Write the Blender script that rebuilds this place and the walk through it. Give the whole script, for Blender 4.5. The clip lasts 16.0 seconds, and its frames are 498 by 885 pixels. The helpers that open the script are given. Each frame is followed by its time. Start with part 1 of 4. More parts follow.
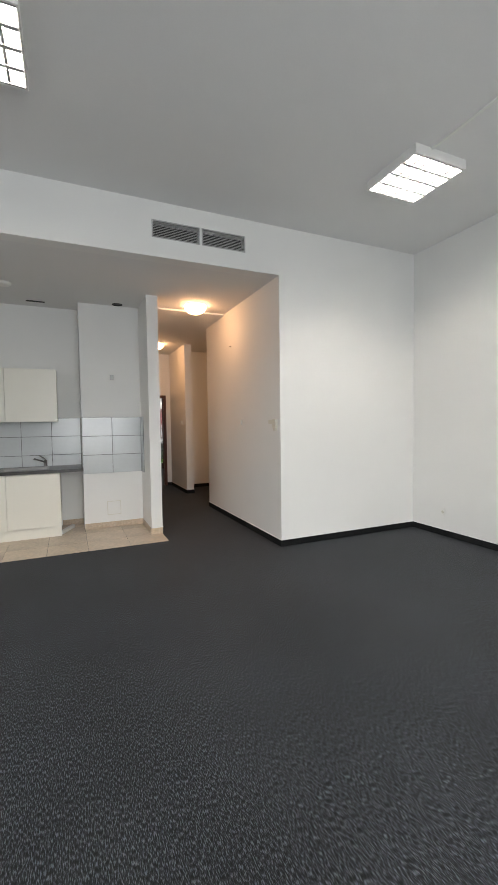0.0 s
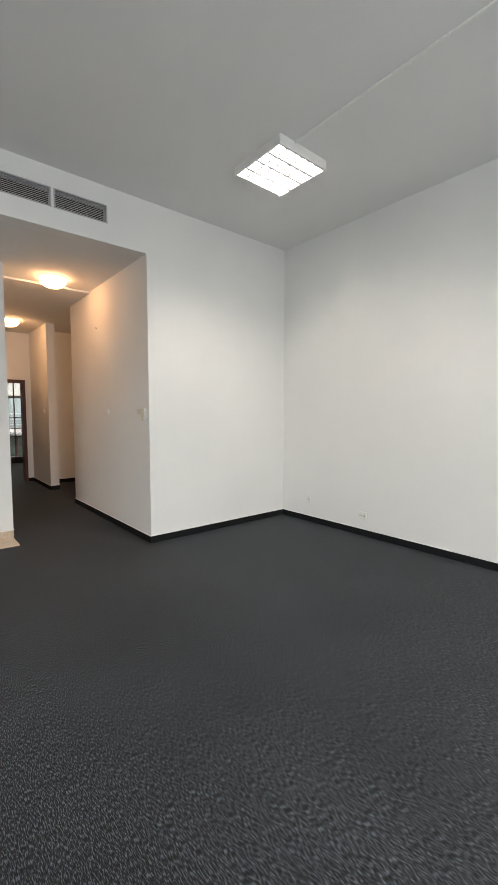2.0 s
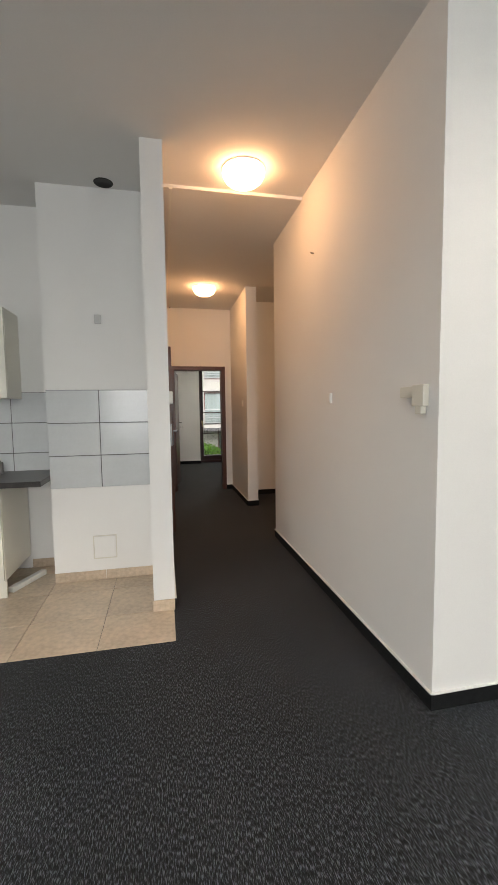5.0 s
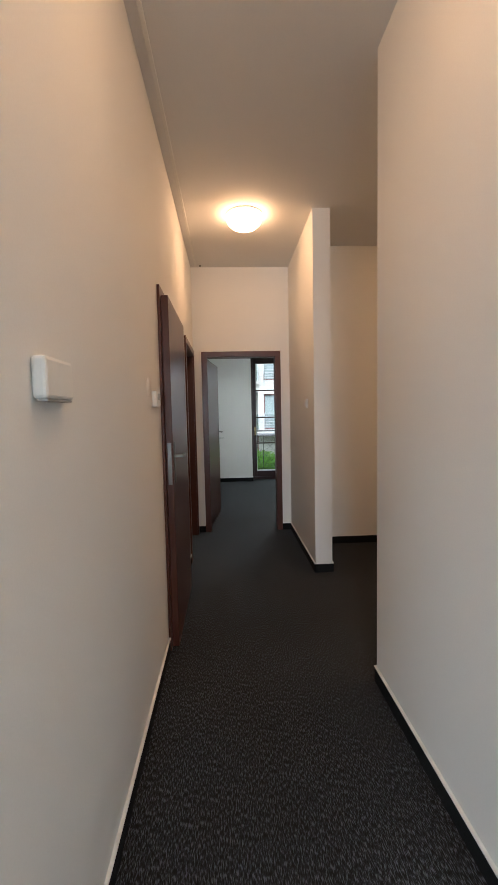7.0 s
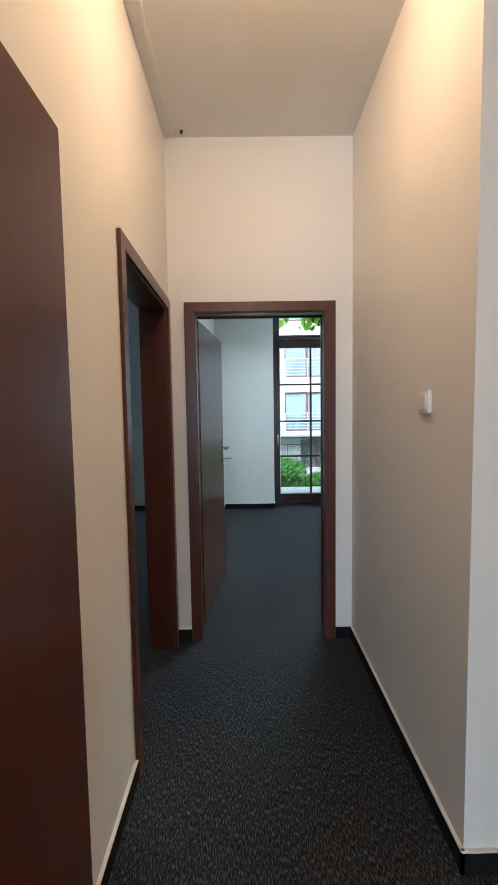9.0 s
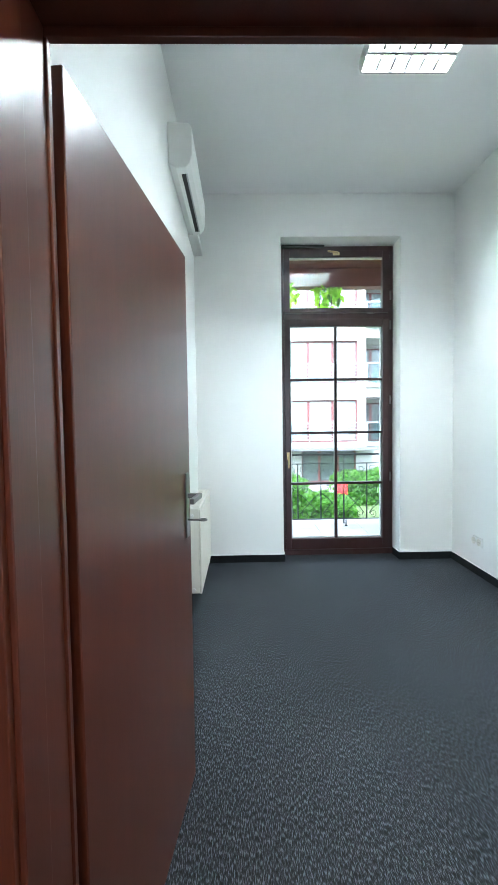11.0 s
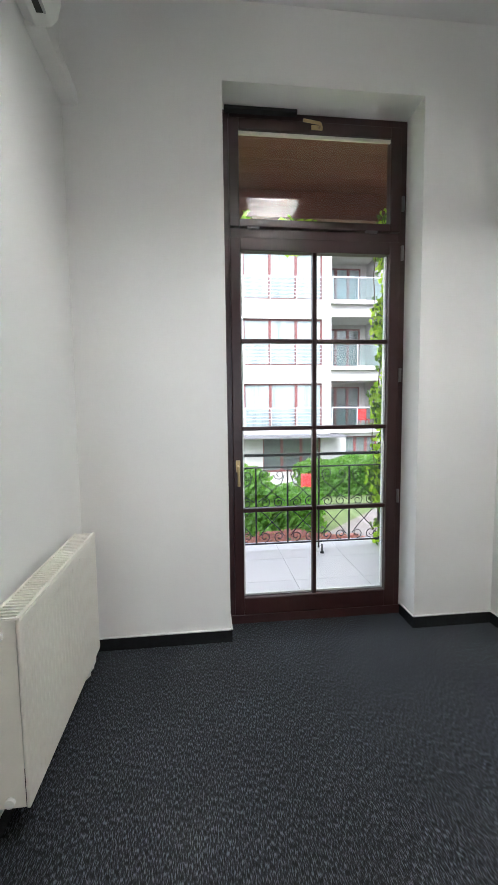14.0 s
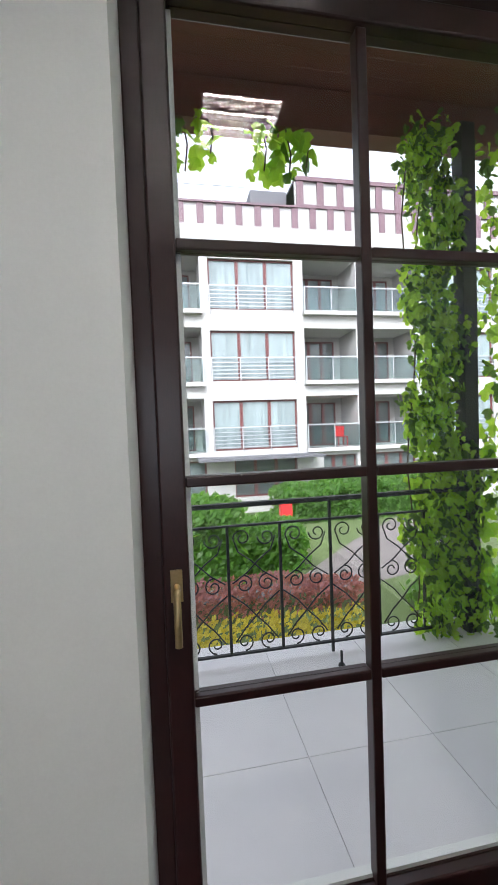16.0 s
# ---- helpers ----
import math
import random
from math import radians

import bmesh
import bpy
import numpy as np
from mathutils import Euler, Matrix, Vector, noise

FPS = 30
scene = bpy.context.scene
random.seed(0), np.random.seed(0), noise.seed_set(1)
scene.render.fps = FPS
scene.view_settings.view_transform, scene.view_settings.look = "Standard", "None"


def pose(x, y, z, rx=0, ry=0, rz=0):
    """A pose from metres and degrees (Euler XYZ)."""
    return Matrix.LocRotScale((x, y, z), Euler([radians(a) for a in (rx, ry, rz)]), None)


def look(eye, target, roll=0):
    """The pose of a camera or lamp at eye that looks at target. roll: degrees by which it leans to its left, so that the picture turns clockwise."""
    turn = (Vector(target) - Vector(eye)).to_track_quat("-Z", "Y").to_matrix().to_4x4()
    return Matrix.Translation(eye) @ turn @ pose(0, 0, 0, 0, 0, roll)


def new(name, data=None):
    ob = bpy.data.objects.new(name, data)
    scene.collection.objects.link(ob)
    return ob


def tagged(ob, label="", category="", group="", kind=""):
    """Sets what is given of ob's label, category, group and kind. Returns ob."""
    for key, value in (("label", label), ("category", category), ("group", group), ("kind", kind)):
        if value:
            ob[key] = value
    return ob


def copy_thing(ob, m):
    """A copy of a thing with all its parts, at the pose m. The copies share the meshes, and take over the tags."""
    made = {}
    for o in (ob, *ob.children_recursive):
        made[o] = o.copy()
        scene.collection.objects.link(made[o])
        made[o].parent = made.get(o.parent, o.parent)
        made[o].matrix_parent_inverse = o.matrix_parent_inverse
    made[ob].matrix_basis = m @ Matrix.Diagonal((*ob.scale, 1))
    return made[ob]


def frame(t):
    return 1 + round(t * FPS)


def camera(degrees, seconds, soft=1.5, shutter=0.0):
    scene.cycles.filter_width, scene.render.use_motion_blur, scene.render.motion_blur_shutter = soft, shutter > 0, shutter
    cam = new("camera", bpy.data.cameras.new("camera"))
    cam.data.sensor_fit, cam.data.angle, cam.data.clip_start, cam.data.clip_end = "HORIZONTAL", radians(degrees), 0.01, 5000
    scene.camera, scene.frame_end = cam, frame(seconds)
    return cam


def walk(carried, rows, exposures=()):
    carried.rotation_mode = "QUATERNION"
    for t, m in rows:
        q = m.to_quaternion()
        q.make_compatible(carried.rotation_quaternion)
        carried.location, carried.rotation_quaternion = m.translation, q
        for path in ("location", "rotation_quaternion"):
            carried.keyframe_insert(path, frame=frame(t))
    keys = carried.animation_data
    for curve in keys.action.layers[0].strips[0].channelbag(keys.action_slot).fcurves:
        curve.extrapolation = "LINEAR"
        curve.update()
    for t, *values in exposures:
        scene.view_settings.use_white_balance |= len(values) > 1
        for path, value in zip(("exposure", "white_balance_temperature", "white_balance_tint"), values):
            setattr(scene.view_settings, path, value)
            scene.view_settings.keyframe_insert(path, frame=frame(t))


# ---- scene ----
cam = camera(62.9, 16.0)
PATH = [
    (0, (0.465, 0.285, 1.402), (1.276, 2.112, 1.31), -0.8),
    (0.5, (0.51, 0.246, 1.429), (1.648, 1.887, 1.321), -0.5),
    (1, (0.548, 0.194, 1.413), (1.884, 1.678, 1.3), -0.2),
    (1.5, (0.59, 0.207, 1.383), (1.966, 1.652, 1.262), -0.1),
    (2, (0.691, 0.337, 1.391), (1.97, 1.868, 1.251), -0.0),
    (2.5, (0.809, 0.59, 1.362), (1.905, 2.256, 1.218), 0.2),
    (3, (0.937, 0.96, 1.377), (1.819, 2.749, 1.229), 0.1),
    (3.5, (1.139, 1.388, 1.359), (1.82, 3.264, 1.221), -0.1),
    (4, (1.309, 1.867, 1.349), (1.866, 3.781, 1.185), -0.2),
    (4.5, (1.416, 2.325, 1.347), (1.889, 4.261, 1.181), -0.5),
    (7, (1.921, 4.962, 1.366), (2.024, 6.954, 1.226), -1.2),
    (7.5, (2.004, 5.542, 1.383), (2.014, 7.537, 1.237), -1.2),
    (8, (1.997, 6.097, 1.417), (2.014, 8.092, 1.272), -0.9),
    (10.5, (2.004, 8.691, 1.414), (2.012, 10.688, 1.298), -0.8),
    (11, (2.004, 9.131, 1.393), (2.038, 11.129, 1.302), -0.8),
    (11.5, (1.988, 9.495, 1.408), (2.141, 11.487, 1.327), -0.9),
    (12, (1.991, 9.702, 1.429), (2.285, 11.678, 1.33), -0.9),
    (12.5, (2.022, 9.801, 1.426), (2.366, 11.767, 1.31), -0.9),
    (13, (2.117, 10.037, 1.397), (2.428, 12.008, 1.26), -0.8),
    (13.5, (2.229, 10.378, 1.394), (2.473, 12.358, 1.25), -0.8),
    (14, (2.273, 10.794, 1.423), (2.491, 12.775, 1.254), -0.7),
    (14.5, (2.377, 11.218, 1.402), (2.532, 13.206, 1.255), -1.0),
    (15, (2.418, 11.627, 1.395), (2.648, 13.61, 1.276), -1.3),
    (15.5, (2.444, 12.018, 1.413), (2.72, 13.996, 1.305), -1.7),
    (16, (2.493, 12.413, 1.416), (2.851, 14.366, 1.338), -2.1),
]
EXPOSURES = [
    (0, 0.98, 6700, 12), (2, 0.95, 6800, 12), (3.5, 1.0, 7050, 13), (4.5, 1.04, 7050, 13), (7, 1.34, 5780, 6), (8.5, 1.74, 5080, 0), (10.5, 2.25, 5050, -2), (11.0, 2.85, 5250, 2), (11.5, 2.65, 6100, 14), (12.2, 2.4, 6000, 14),
    (13.5, 2.2, 5950, 13), (14.5, 1.96, 6000, 13), (15.5, 1.55, 6000, 13), (16, 1.4, 6050, 13),
]
walk(cam, [(r[0], look(*r[1:])) for r in PATH], EXPOSURES)

# ---- world and sun ----
world = bpy.data.worlds.new("overcast_sky")
scene.world = world
world.use_nodes = True
wn = world.node_tree
sky = wn.nodes.new("ShaderNodeTexSky")
sky.sky_type = "NISHITA"
sky.sun_disc = False
sky.sun_elevation = radians(50)
sky.sun_rotation = radians(200)
sky.air_density, sky.dust_density, sky.ozone_density = 1.0, 4.0, 1.0
pale = wn.nodes.new("ShaderNodeHueSaturation")
pale.inputs["Saturation"].default_value = 0.2
pale.inputs["Value"].default_value = 2.0
wn.links.new(sky.outputs[0], pale.inputs["Color"])
wn.links.new(pale.outputs[0], wn.nodes["Background"].inputs[0])
wn.nodes["Background"].inputs[1].default_value = 0.12
sun_data = bpy.data.lights.new("sun", "SUN")
sun_data.energy, sun_data.angle, sun_data.color = 1.0, radians(15), (1.0, 0.96, 0.9)
sun = new("sun", sun_data)
sun.matrix_world = look((-8, -20, 28), (2, 10, 0))

TUBE = 86.0       # fluorescent tubes
GLOBE = 13.0       # warm ceiling globes


def window_light(name, x, y, z, sx, sz, turn, energy):
    d = bpy.data.lights.new(name, "AREA")
    d.shape, d.size, d.size_y, d.energy, d.color = "RECTANGLE", sx, sz, energy, (0.88, 0.95, 1.0)
    o = new(name, d)
    o.matrix_world = pose(x, y, z, 90, 0, turn)
    return o


window_light("daylight_south_window", 1.2, -2.3, 1.7, 2.3, 2.2, 0, 60)
# soft lamp added at a guessed, unseen west opening to brighten the kitchen
window_light("daylight_west_window", -2.32, 1.6, 1.8, 2.3, 2.1, -90, 8)


# ---- materials ----
def mat(name, color, rough=0.6, metal=0.0, vary=0.08, scale=6.0, grain=120.0, bump=0.15, depth=0.002, emit=0.0, spec=0.5, stretch=(1, 1, 1), rand=0.0):
    m = bpy.data.materials.new(name)
    m.use_nodes = True
    nt = m.node_tree
    b = nt.nodes["Principled BSDF"]
    b.inputs["Roughness"].default_value = rough
    b.inputs["Metallic"].default_value = metal
    b.inputs["Specular IOR Level"].default_value = spec
    co = nt.nodes.new("ShaderNodeTexCoord")
    mp = nt.nodes.new("ShaderNodeMapping")
    mp.inputs["Scale"].default_value = stretch
    nt.links.new(co.outputs["Object"], mp.inputs[0])
    big, fine = nt.nodes.new("ShaderNodeTexNoise"), nt.nodes.new("ShaderNodeTexNoise")
    big.inputs["Scale"].default_value, fine.inputs["Scale"].default_value = scale, grain
    big.inputs["Detail"].default_value = 3
    for n in (big, fine):
        nt.links.new(mp.outputs[0], n.inputs[0])
    add = nt.nodes.new("ShaderNodeMath")
    add.operation = "ADD"
    nt.links.new(big.outputs[0], add.inputs[0])
    nt.links.new(fine.outputs[0], add.inputs[1])
    last = add.outputs[0]
    if rand:
        oi, mul = nt.nodes.new("ShaderNodeObjectInfo"), nt.nodes.new("ShaderNodeMath")
        mul.operation = "MULTIPLY_ADD"
        mul.inputs[1].default_value = rand
        nt.links.new(oi.outputs["Random"], mul.inputs[0])
        nt.links.new(last, mul.inputs[2])
        last = mul.outputs[0]
    ramp = nt.nodes.new("ShaderNodeMapRange")
    ramp.inputs[1].default_value, ramp.inputs[2].default_value = 0.6, 1.4 + rand
    ramp.inputs[3].default_value, ramp.inputs[4].default_value = 1 - vary, 1 + vary
    nt.links.new(last, ramp.inputs[0])
    mix = nt.nodes.new("ShaderNodeVectorMath")
    mix.operation = "SCALE"
    mix.inputs[0].default_value = color
    nt.links.new(ramp.outputs[0], mix.inputs["Scale"])
    nt.links.new(mix.outputs[0], b.inputs["Base Color"])
    if bump:
        bp = nt.nodes.new("ShaderNodeBump")
        bp.inputs["Strength"].default_value, bp.inputs["Distance"].default_value = bump, depth
        nt.links.new(fine.outputs[0], bp.inputs["Height"])
        nt.links.new(bp.outputs[0], b.inputs["Normal"])
    if emit:
        b.inputs["Emission Color"].default_value = (*color, 1)
        b.inputs["Emission Strength"].default_value = emit
    return m


def carpet_mat(name):
    """Dark loop carpet with short pale flecks that run in broken rows."""
    m = bpy.data.materials.new(name)
    m.use_nodes = True
    nt = m.node_tree
    b = nt.nodes["Principled BSDF"]
    b.inputs["Roughness"].default_value = 0.7
    b.inputs["Specular IOR Level"].default_value = 0.22
    b.inputs["Sheen Weight"].default_value = 0.05
    b.inputs["Sheen Roughness"].default_value = 0.4
    co = nt.nodes.new("ShaderNodeTexCoord")
    mp = nt.nodes.new("ShaderNodeMapping")
    mp.inputs["Scale"].default_value = (290, 56, 90)
    mp.inputs["Rotation"].default_value = (0, 0, radians(3))
    nt.links.new(co.outputs["Object"], mp.inputs[0])
    fleck = nt.nodes.new("ShaderNodeTexNoise")
    fleck.inputs["Scale"].default_value = 1.0
    fleck.inputs["Detail"].default_value = 2.0
    nt.links.new(mp.outputs[0], fleck.inputs[0])
    ramp = nt.nodes.new("ShaderNodeValToRGB")
    e = ramp.color_ramp.elements
    e[0].position, e[0].color = 0.385, (0.0020, 0.0025, 0.0030, 1)
    e[1].position, e[1].color = 0.655, (0.104, 0.117, 0.138, 1)
    mid = e.new(0.52)
    mid.color = (0.0155, 0.0180, 0.0220, 1)
    nt.links.new(fleck.outputs[0], ramp.inputs[0])
    wear = nt.nodes.new("ShaderNodeTexNoise")
    wear.inputs["Scale"].default_value = 1.3
    wear.inputs["Detail"].default_value = 4.0
    nt.links.new(co.outputs["Object"], wear.inputs[0])
    rng = nt.nodes.new("ShaderNodeMapRange")
    rng.inputs[1].default_value, rng.inputs[2].default_value = 0.3, 0.7
    rng.inputs[3].default_value, rng.inputs[4].default_value = 0.8, 1.2
    nt.links.new(wear.outputs[0], rng.inputs[0])
    sc = nt.nodes.new("ShaderNodeVectorMath")
    sc.operation = "SCALE"
    tone = nt.nodes.new("ShaderNodeTexNoise")
    tone.inputs["Scale"].default_value = 0.6
    tone.inputs["Detail"].default_value = 1.0
    nt.links.new(mp.outputs[0], tone.inputs[0])
    yarn = nt.nodes.new("ShaderNodeMix")
    yarn.data_type, yarn.blend_type = "RGBA", "MULTIPLY"
    yarn.inputs["Factor"].default_value = 0.35
    nt.links.new(ramp.outputs[0], yarn.inputs["A"])
    nt.links.new(tone.outputs["Color"], yarn.inputs["B"])
    nt.links.new(yarn.outputs["Result"], sc.inputs[0])
    nt.links.new(rng.outputs[0], sc.inputs["Scale"])
    nt.links.new(sc.outputs[0], b.inputs["Base Color"])
    bp = nt.nodes.new("ShaderNodeBump")
    bp.inputs["Strength"].default_value, bp.inputs["Distance"].default_value = 0.5, 0.003
    nt.links.new(fleck.outputs[0], bp.inputs["Height"])
    nt.links.new(bp.outputs[0], b.inputs["Normal"])
    return m


def glass_mat(name, tint=(0.97, 0.98, 0.98), rough=0.0):
    m = bpy.data.materials.new(name)
    m.use_nodes = True
    nt = m.node_tree
    nt.nodes.remove(nt.nodes["Principled BSDF"])
    tr, gl = nt.nodes.new("ShaderNodeBsdfTransparent"), nt.nodes.new("ShaderNodeBsdfGlossy")
    tr.inputs[0].default_value = (*tint, 1)
    gl.inputs["Roughness"].default_value = rough
    fr, mx = nt.nodes.new("ShaderNodeLayerWeight"), nt.nodes.new("ShaderNodeMixShader")
    pw, ma = nt.nodes.new("ShaderNodeMath"), nt.nodes.new("ShaderNodeMath")
    pw.operation, ma.operation = "POWER", "MULTIPLY_ADD"
    pw.inputs[1].default_value, ma.inputs[1].default_value, ma.inputs[2].default_value = 5.0, 0.95, 0.04
    nt.links.new(fr.outputs["Facing"], pw.inputs[0])
    nt.links.new(pw.outputs[0], ma.inputs[0])
    nt.links.new(ma.outputs[0], mx.inputs[0])
    nt.links.new(tr.outputs[0], mx.inputs[1])
    nt.links.new(gl.outputs[0], mx.inputs[2])
    nt.links.new(mx.outputs[0], nt.nodes["Material Output"].inputs[0])
    return m


def leaf_mat(name, color, vary=0.5):
    m = mat(name, color, rough=0.5, vary=vary, scale=5, grain=25, bump=0)
    nt = m.node_tree
    tl, mx = nt.nodes.new("ShaderNodeBsdfTranslucent"), nt.nodes.new("ShaderNodeMixShader")
    b = nt.nodes["Principled BSDF"]
    tl.inputs[0].default_value = (min(1, color[0] * 3.4), min(1, color[1] * 3.0), color[2] * 1.5, 1)
    mx.inputs[0].default_value = 0.62
    nt.links.new(b.outputs[0], mx.inputs[1])
    nt.links.new(tl.outputs[0], mx.inputs[2])
    nt.links.new(mx.outputs[0], nt.nodes["Material Output"].inputs[0])
    return m


PAINT = mat("white_wall_paint", (0.79, 0.79, 0.77), 0.75, vary=0.025, scale=1.2, grain=180, bump=0.12, depth=0.0015, spec=0.3)
CEIL = mat("white_ceiling_paint", (0.76, 0.76, 0.75), 0.85, vary=0.02, scale=0.9, grain=140, bump=0.1, spec=0.2)
CARPET = carpet_mat("dark_fleck_carpet")
SKIRT = mat("dark_carpet_edging", (0.009, 0.0098, 0.0105), 0.9, vary=0.3, scale=30, grain=250, bump=0.4, spec=0.2)
CORD = mat("white_caulk_line", (0.75, 0.75, 0.73), 0.6, vary=0.05)
WOOD = mat("mahogany_door_veneer", (0.082, 0.025, 0.015), 0.29, vary=0.22, scale=3, grain=60, bump=0.06, depth=0.0006, stretch=(6, 6, 0.35))
WOODWIN = mat("dark_red_window_wood", (0.027, 0.0078, 0.0072), 0.33, vary=0.25, scale=3, grain=70, bump=0.1, depth=0.0006, stretch=(5, 5, 0.5))
STEEL = mat("brushed_steel", (0.24, 0.237, 0.232), 0.32, 1.0, vary=0.06, grain=200, bump=0.03)
BRASS = mat("aged_brass", (0.55, 0.42, 0.22), 0.35, 1.0, vary=0.1, bump=0.03)
PLASTIC = mat("white_plastic", (0.78, 0.78, 0.75), 0.4, vary=0.02, scale=15, bump=0.02)
OLDPLASTIC = mat("ivory_plastic", (0.68, 0.66, 0.58), 0.4, vary=0.03, scale=15, bump=0.02)
ENAMEL = mat("cream_radiator_enamel", (0.80, 0.78, 0.70), 0.3, vary=0.02, scale=8, bump=0.02)
BLACK = mat("black_void_plastic", (0.012, 0.012, 0.012), 0.6, vary=0.2)
GRILLE = mat("grey_aluminium_slats", (0.44, 0.44, 0.43), 0.45, 0.25, vary=0.06, bump=0.03)
CREAM = mat("cream_melamine", (0.78, 0.76, 0.68), 0.35, vary=0.015, scale=4, bump=0.02)
COUNTER = mat("dark_stone_laminate", (0.035, 0.032, 0.03), 0.3, vary=0.5, scale=25, grain=160, bump=0.05)
WTILE = mat("pale_grey_glazed_tile", (0.56, 0.59, 0.60), 0.18, vary=0.05, scale=9, grain=40, bump=0.03, rand=0.3)
GROUT = mat("dark_tile_grout", (0.10, 0.10, 0.10), 0.9, vary=0.2)
FTILE = mat("beige_stone_tile", (0.54, 0.43, 0.32), 0.3, vary=0.34, scale=4.5, grain=35, bump=0.06, rand=0.4)
BTILE = mat("pale_grey_balcony_tile", (0.68, 0.655, 0.66), 0.45, vary=0.08, scale=5, grain=60, bump=0.08, rand=0.3)
GLASS = glass_mat("clear_window_glass")
IRON = mat("black_wrought_iron", (0.02, 0.022, 0.022), 0.5, 0.3, vary=0.3, grain=90, bump=0.15)
BOARD = mat("red_brown_soffit_boards", (0.16, 0.052, 0.038), 0.55, vary=0.3, scale=3, grain=40, bump=0.2, stretch=(0.5, 6, 6))
TUBEMAT = mat("lit_fluorescent_tube", (1.0, 0.96, 0.88), vary=0, bump=0, emit=TUBE)
GLOBEMAT = mat("lit_frosted_globe", (1.0, 0.54, 0.26), vary=0, bump=0, emit=GLOBE)
REFLECTOR = mat("bright_louvre_metal", (0.34, 0.34, 0.33), 0.4, 0.2, vary=0.02, bump=0)
STUCCO = mat("white_render", (0.37, 0.365, 0.35), 0.85, vary=0.05, scale=0.8, grain=30, bump=0.15)
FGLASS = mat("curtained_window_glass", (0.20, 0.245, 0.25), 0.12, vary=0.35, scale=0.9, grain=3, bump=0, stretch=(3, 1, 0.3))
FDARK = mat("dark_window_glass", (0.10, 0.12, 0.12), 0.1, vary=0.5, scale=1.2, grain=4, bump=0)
FRED = mat("red_brown_window_frame", (0.11, 0.028, 0.026), 0.5, vary=0.15)
MAROON = mat("maroon_cladding", (0.13, 0.075, 0.09), 0.6, vary=0.12)
FSTEEL = mat("grey_rail_steel", (0.40, 0.42, 0.43), 0.4, 0.6, vary=0.1)
BALGLASS = glass_mat("balcony_front_glass", (0.72, 0.82, 0.82))
SLATE = mat("dark_roof_sheet", (0.09, 0.09, 0.10), 0.6, vary=0.2)
REDCLOTH = mat("red_plastic", (0.62, 0.02, 0.02), 0.45, vary=0.1)
LAWN = mat("garden_grass", (0.07, 0.10, 0.03), 0.95, vary=0.4, scale=1.5, grain=40, bump=0.6, depth=0.02)
PAVING = mat("garden_path_paving", (0.13, 0.115, 0.108), 0.9, vary=0.25, scale=2, grain=40, bump=0.3)
IVYLEAF = leaf_mat("bright_ivy_leaf", (0.19, 0.32, 0.045), 0.7)
DEEPLEAF = leaf_mat("deep_green_ivy_leaf", (0.045, 0.095, 0.025), 0.6)
HEDGELEAF = leaf_mat("hedge_leaf", (0.06, 0.14, 0.022))
PURPLELEAF = leaf_mat("barberry_leaf", (0.16, 0.075, 0.085))
YELLOWLEAF = leaf_mat("yellow_ground_leaf", (0.24, 0.22, 0.03))
STEM = mat("ivy_stem", (0.09, 0.06, 0.035), 0.9, vary=0.3, bump=0.3)


# ---- mesh tools ----
def bx(bm, x0, y0, z0, x1, y1, z1, mi=0):
    v = [bm.verts.new((x, y, z)) for z in (z0, z1) for y in (y0, y1) for x in (x0, x1)]
    for q in ((0, 2, 3, 1), (4, 5, 7, 6), (0, 1, 5, 4), (2, 6, 7, 3), (0, 4, 6, 2), (1, 3, 7, 5)):
        f = bm.faces.new([v[i] for i in q])
        f.material_index = mi


def ring(bm, centre, u, v, r, n):
    return [bm.verts.new(centre + u * (r * math.cos(2 * math.pi * i / n)) + v * (r * math.sin(2 * math.pi * i / n))) for i in range(n)]


def tube(bm, pts, r, n=8, mi=0):
    pts = [Vector(p) for p in pts]
    rings = []
    for i, p in enumerate(pts):
        d = (pts[min(i + 1, len(pts) - 1)] - pts[max(i - 1, 0)]).normalized()
        u = d.orthogonal().normalized() if not rings else (last_u - d * last_u.dot(d)).normalized()
        last_u = u
        rings.append(ring(bm, p, u, d.cross(u), r, n))
    for a, b in zip(rings, rings[1:]):
        for i in range(n):
            f = bm.faces.new((a[i], a[(i + 1) % n], b[(i + 1) % n], b[i]))
            f.material_index, f.smooth = mi, True
    for q in (rings[0][::-1], rings[-1]):
        bm.faces.new(q).material_index = mi


def lathe(bm, profile, n=32, mi=0, origin=(0, 0, 0)):
    o = Vector(origin)
    rows = []
    for r, z in profile:
        rows.append([bm.verts.new(o + Vector((r * math.cos(2 * math.pi * i / n), r * math.sin(2 * math.pi * i / n), z))) for i in range(n)] if r > 1e-6 else [bm.verts.new(o + Vector((0, 0, z)))])
    for a, b in zip(rows, rows[1:]):
        for i in range(n):
            j = (i + 1) % n
            q = (a[i], a[j], b[j], b[i]) if len(a) > 1 and len(b) > 1 else ((a[0], b[j], b[i]) if len(a) == 1 else (a[i], a[j], b[0]))
            f = bm.faces.new(q)
            f.material_index, f.smooth = mi, True


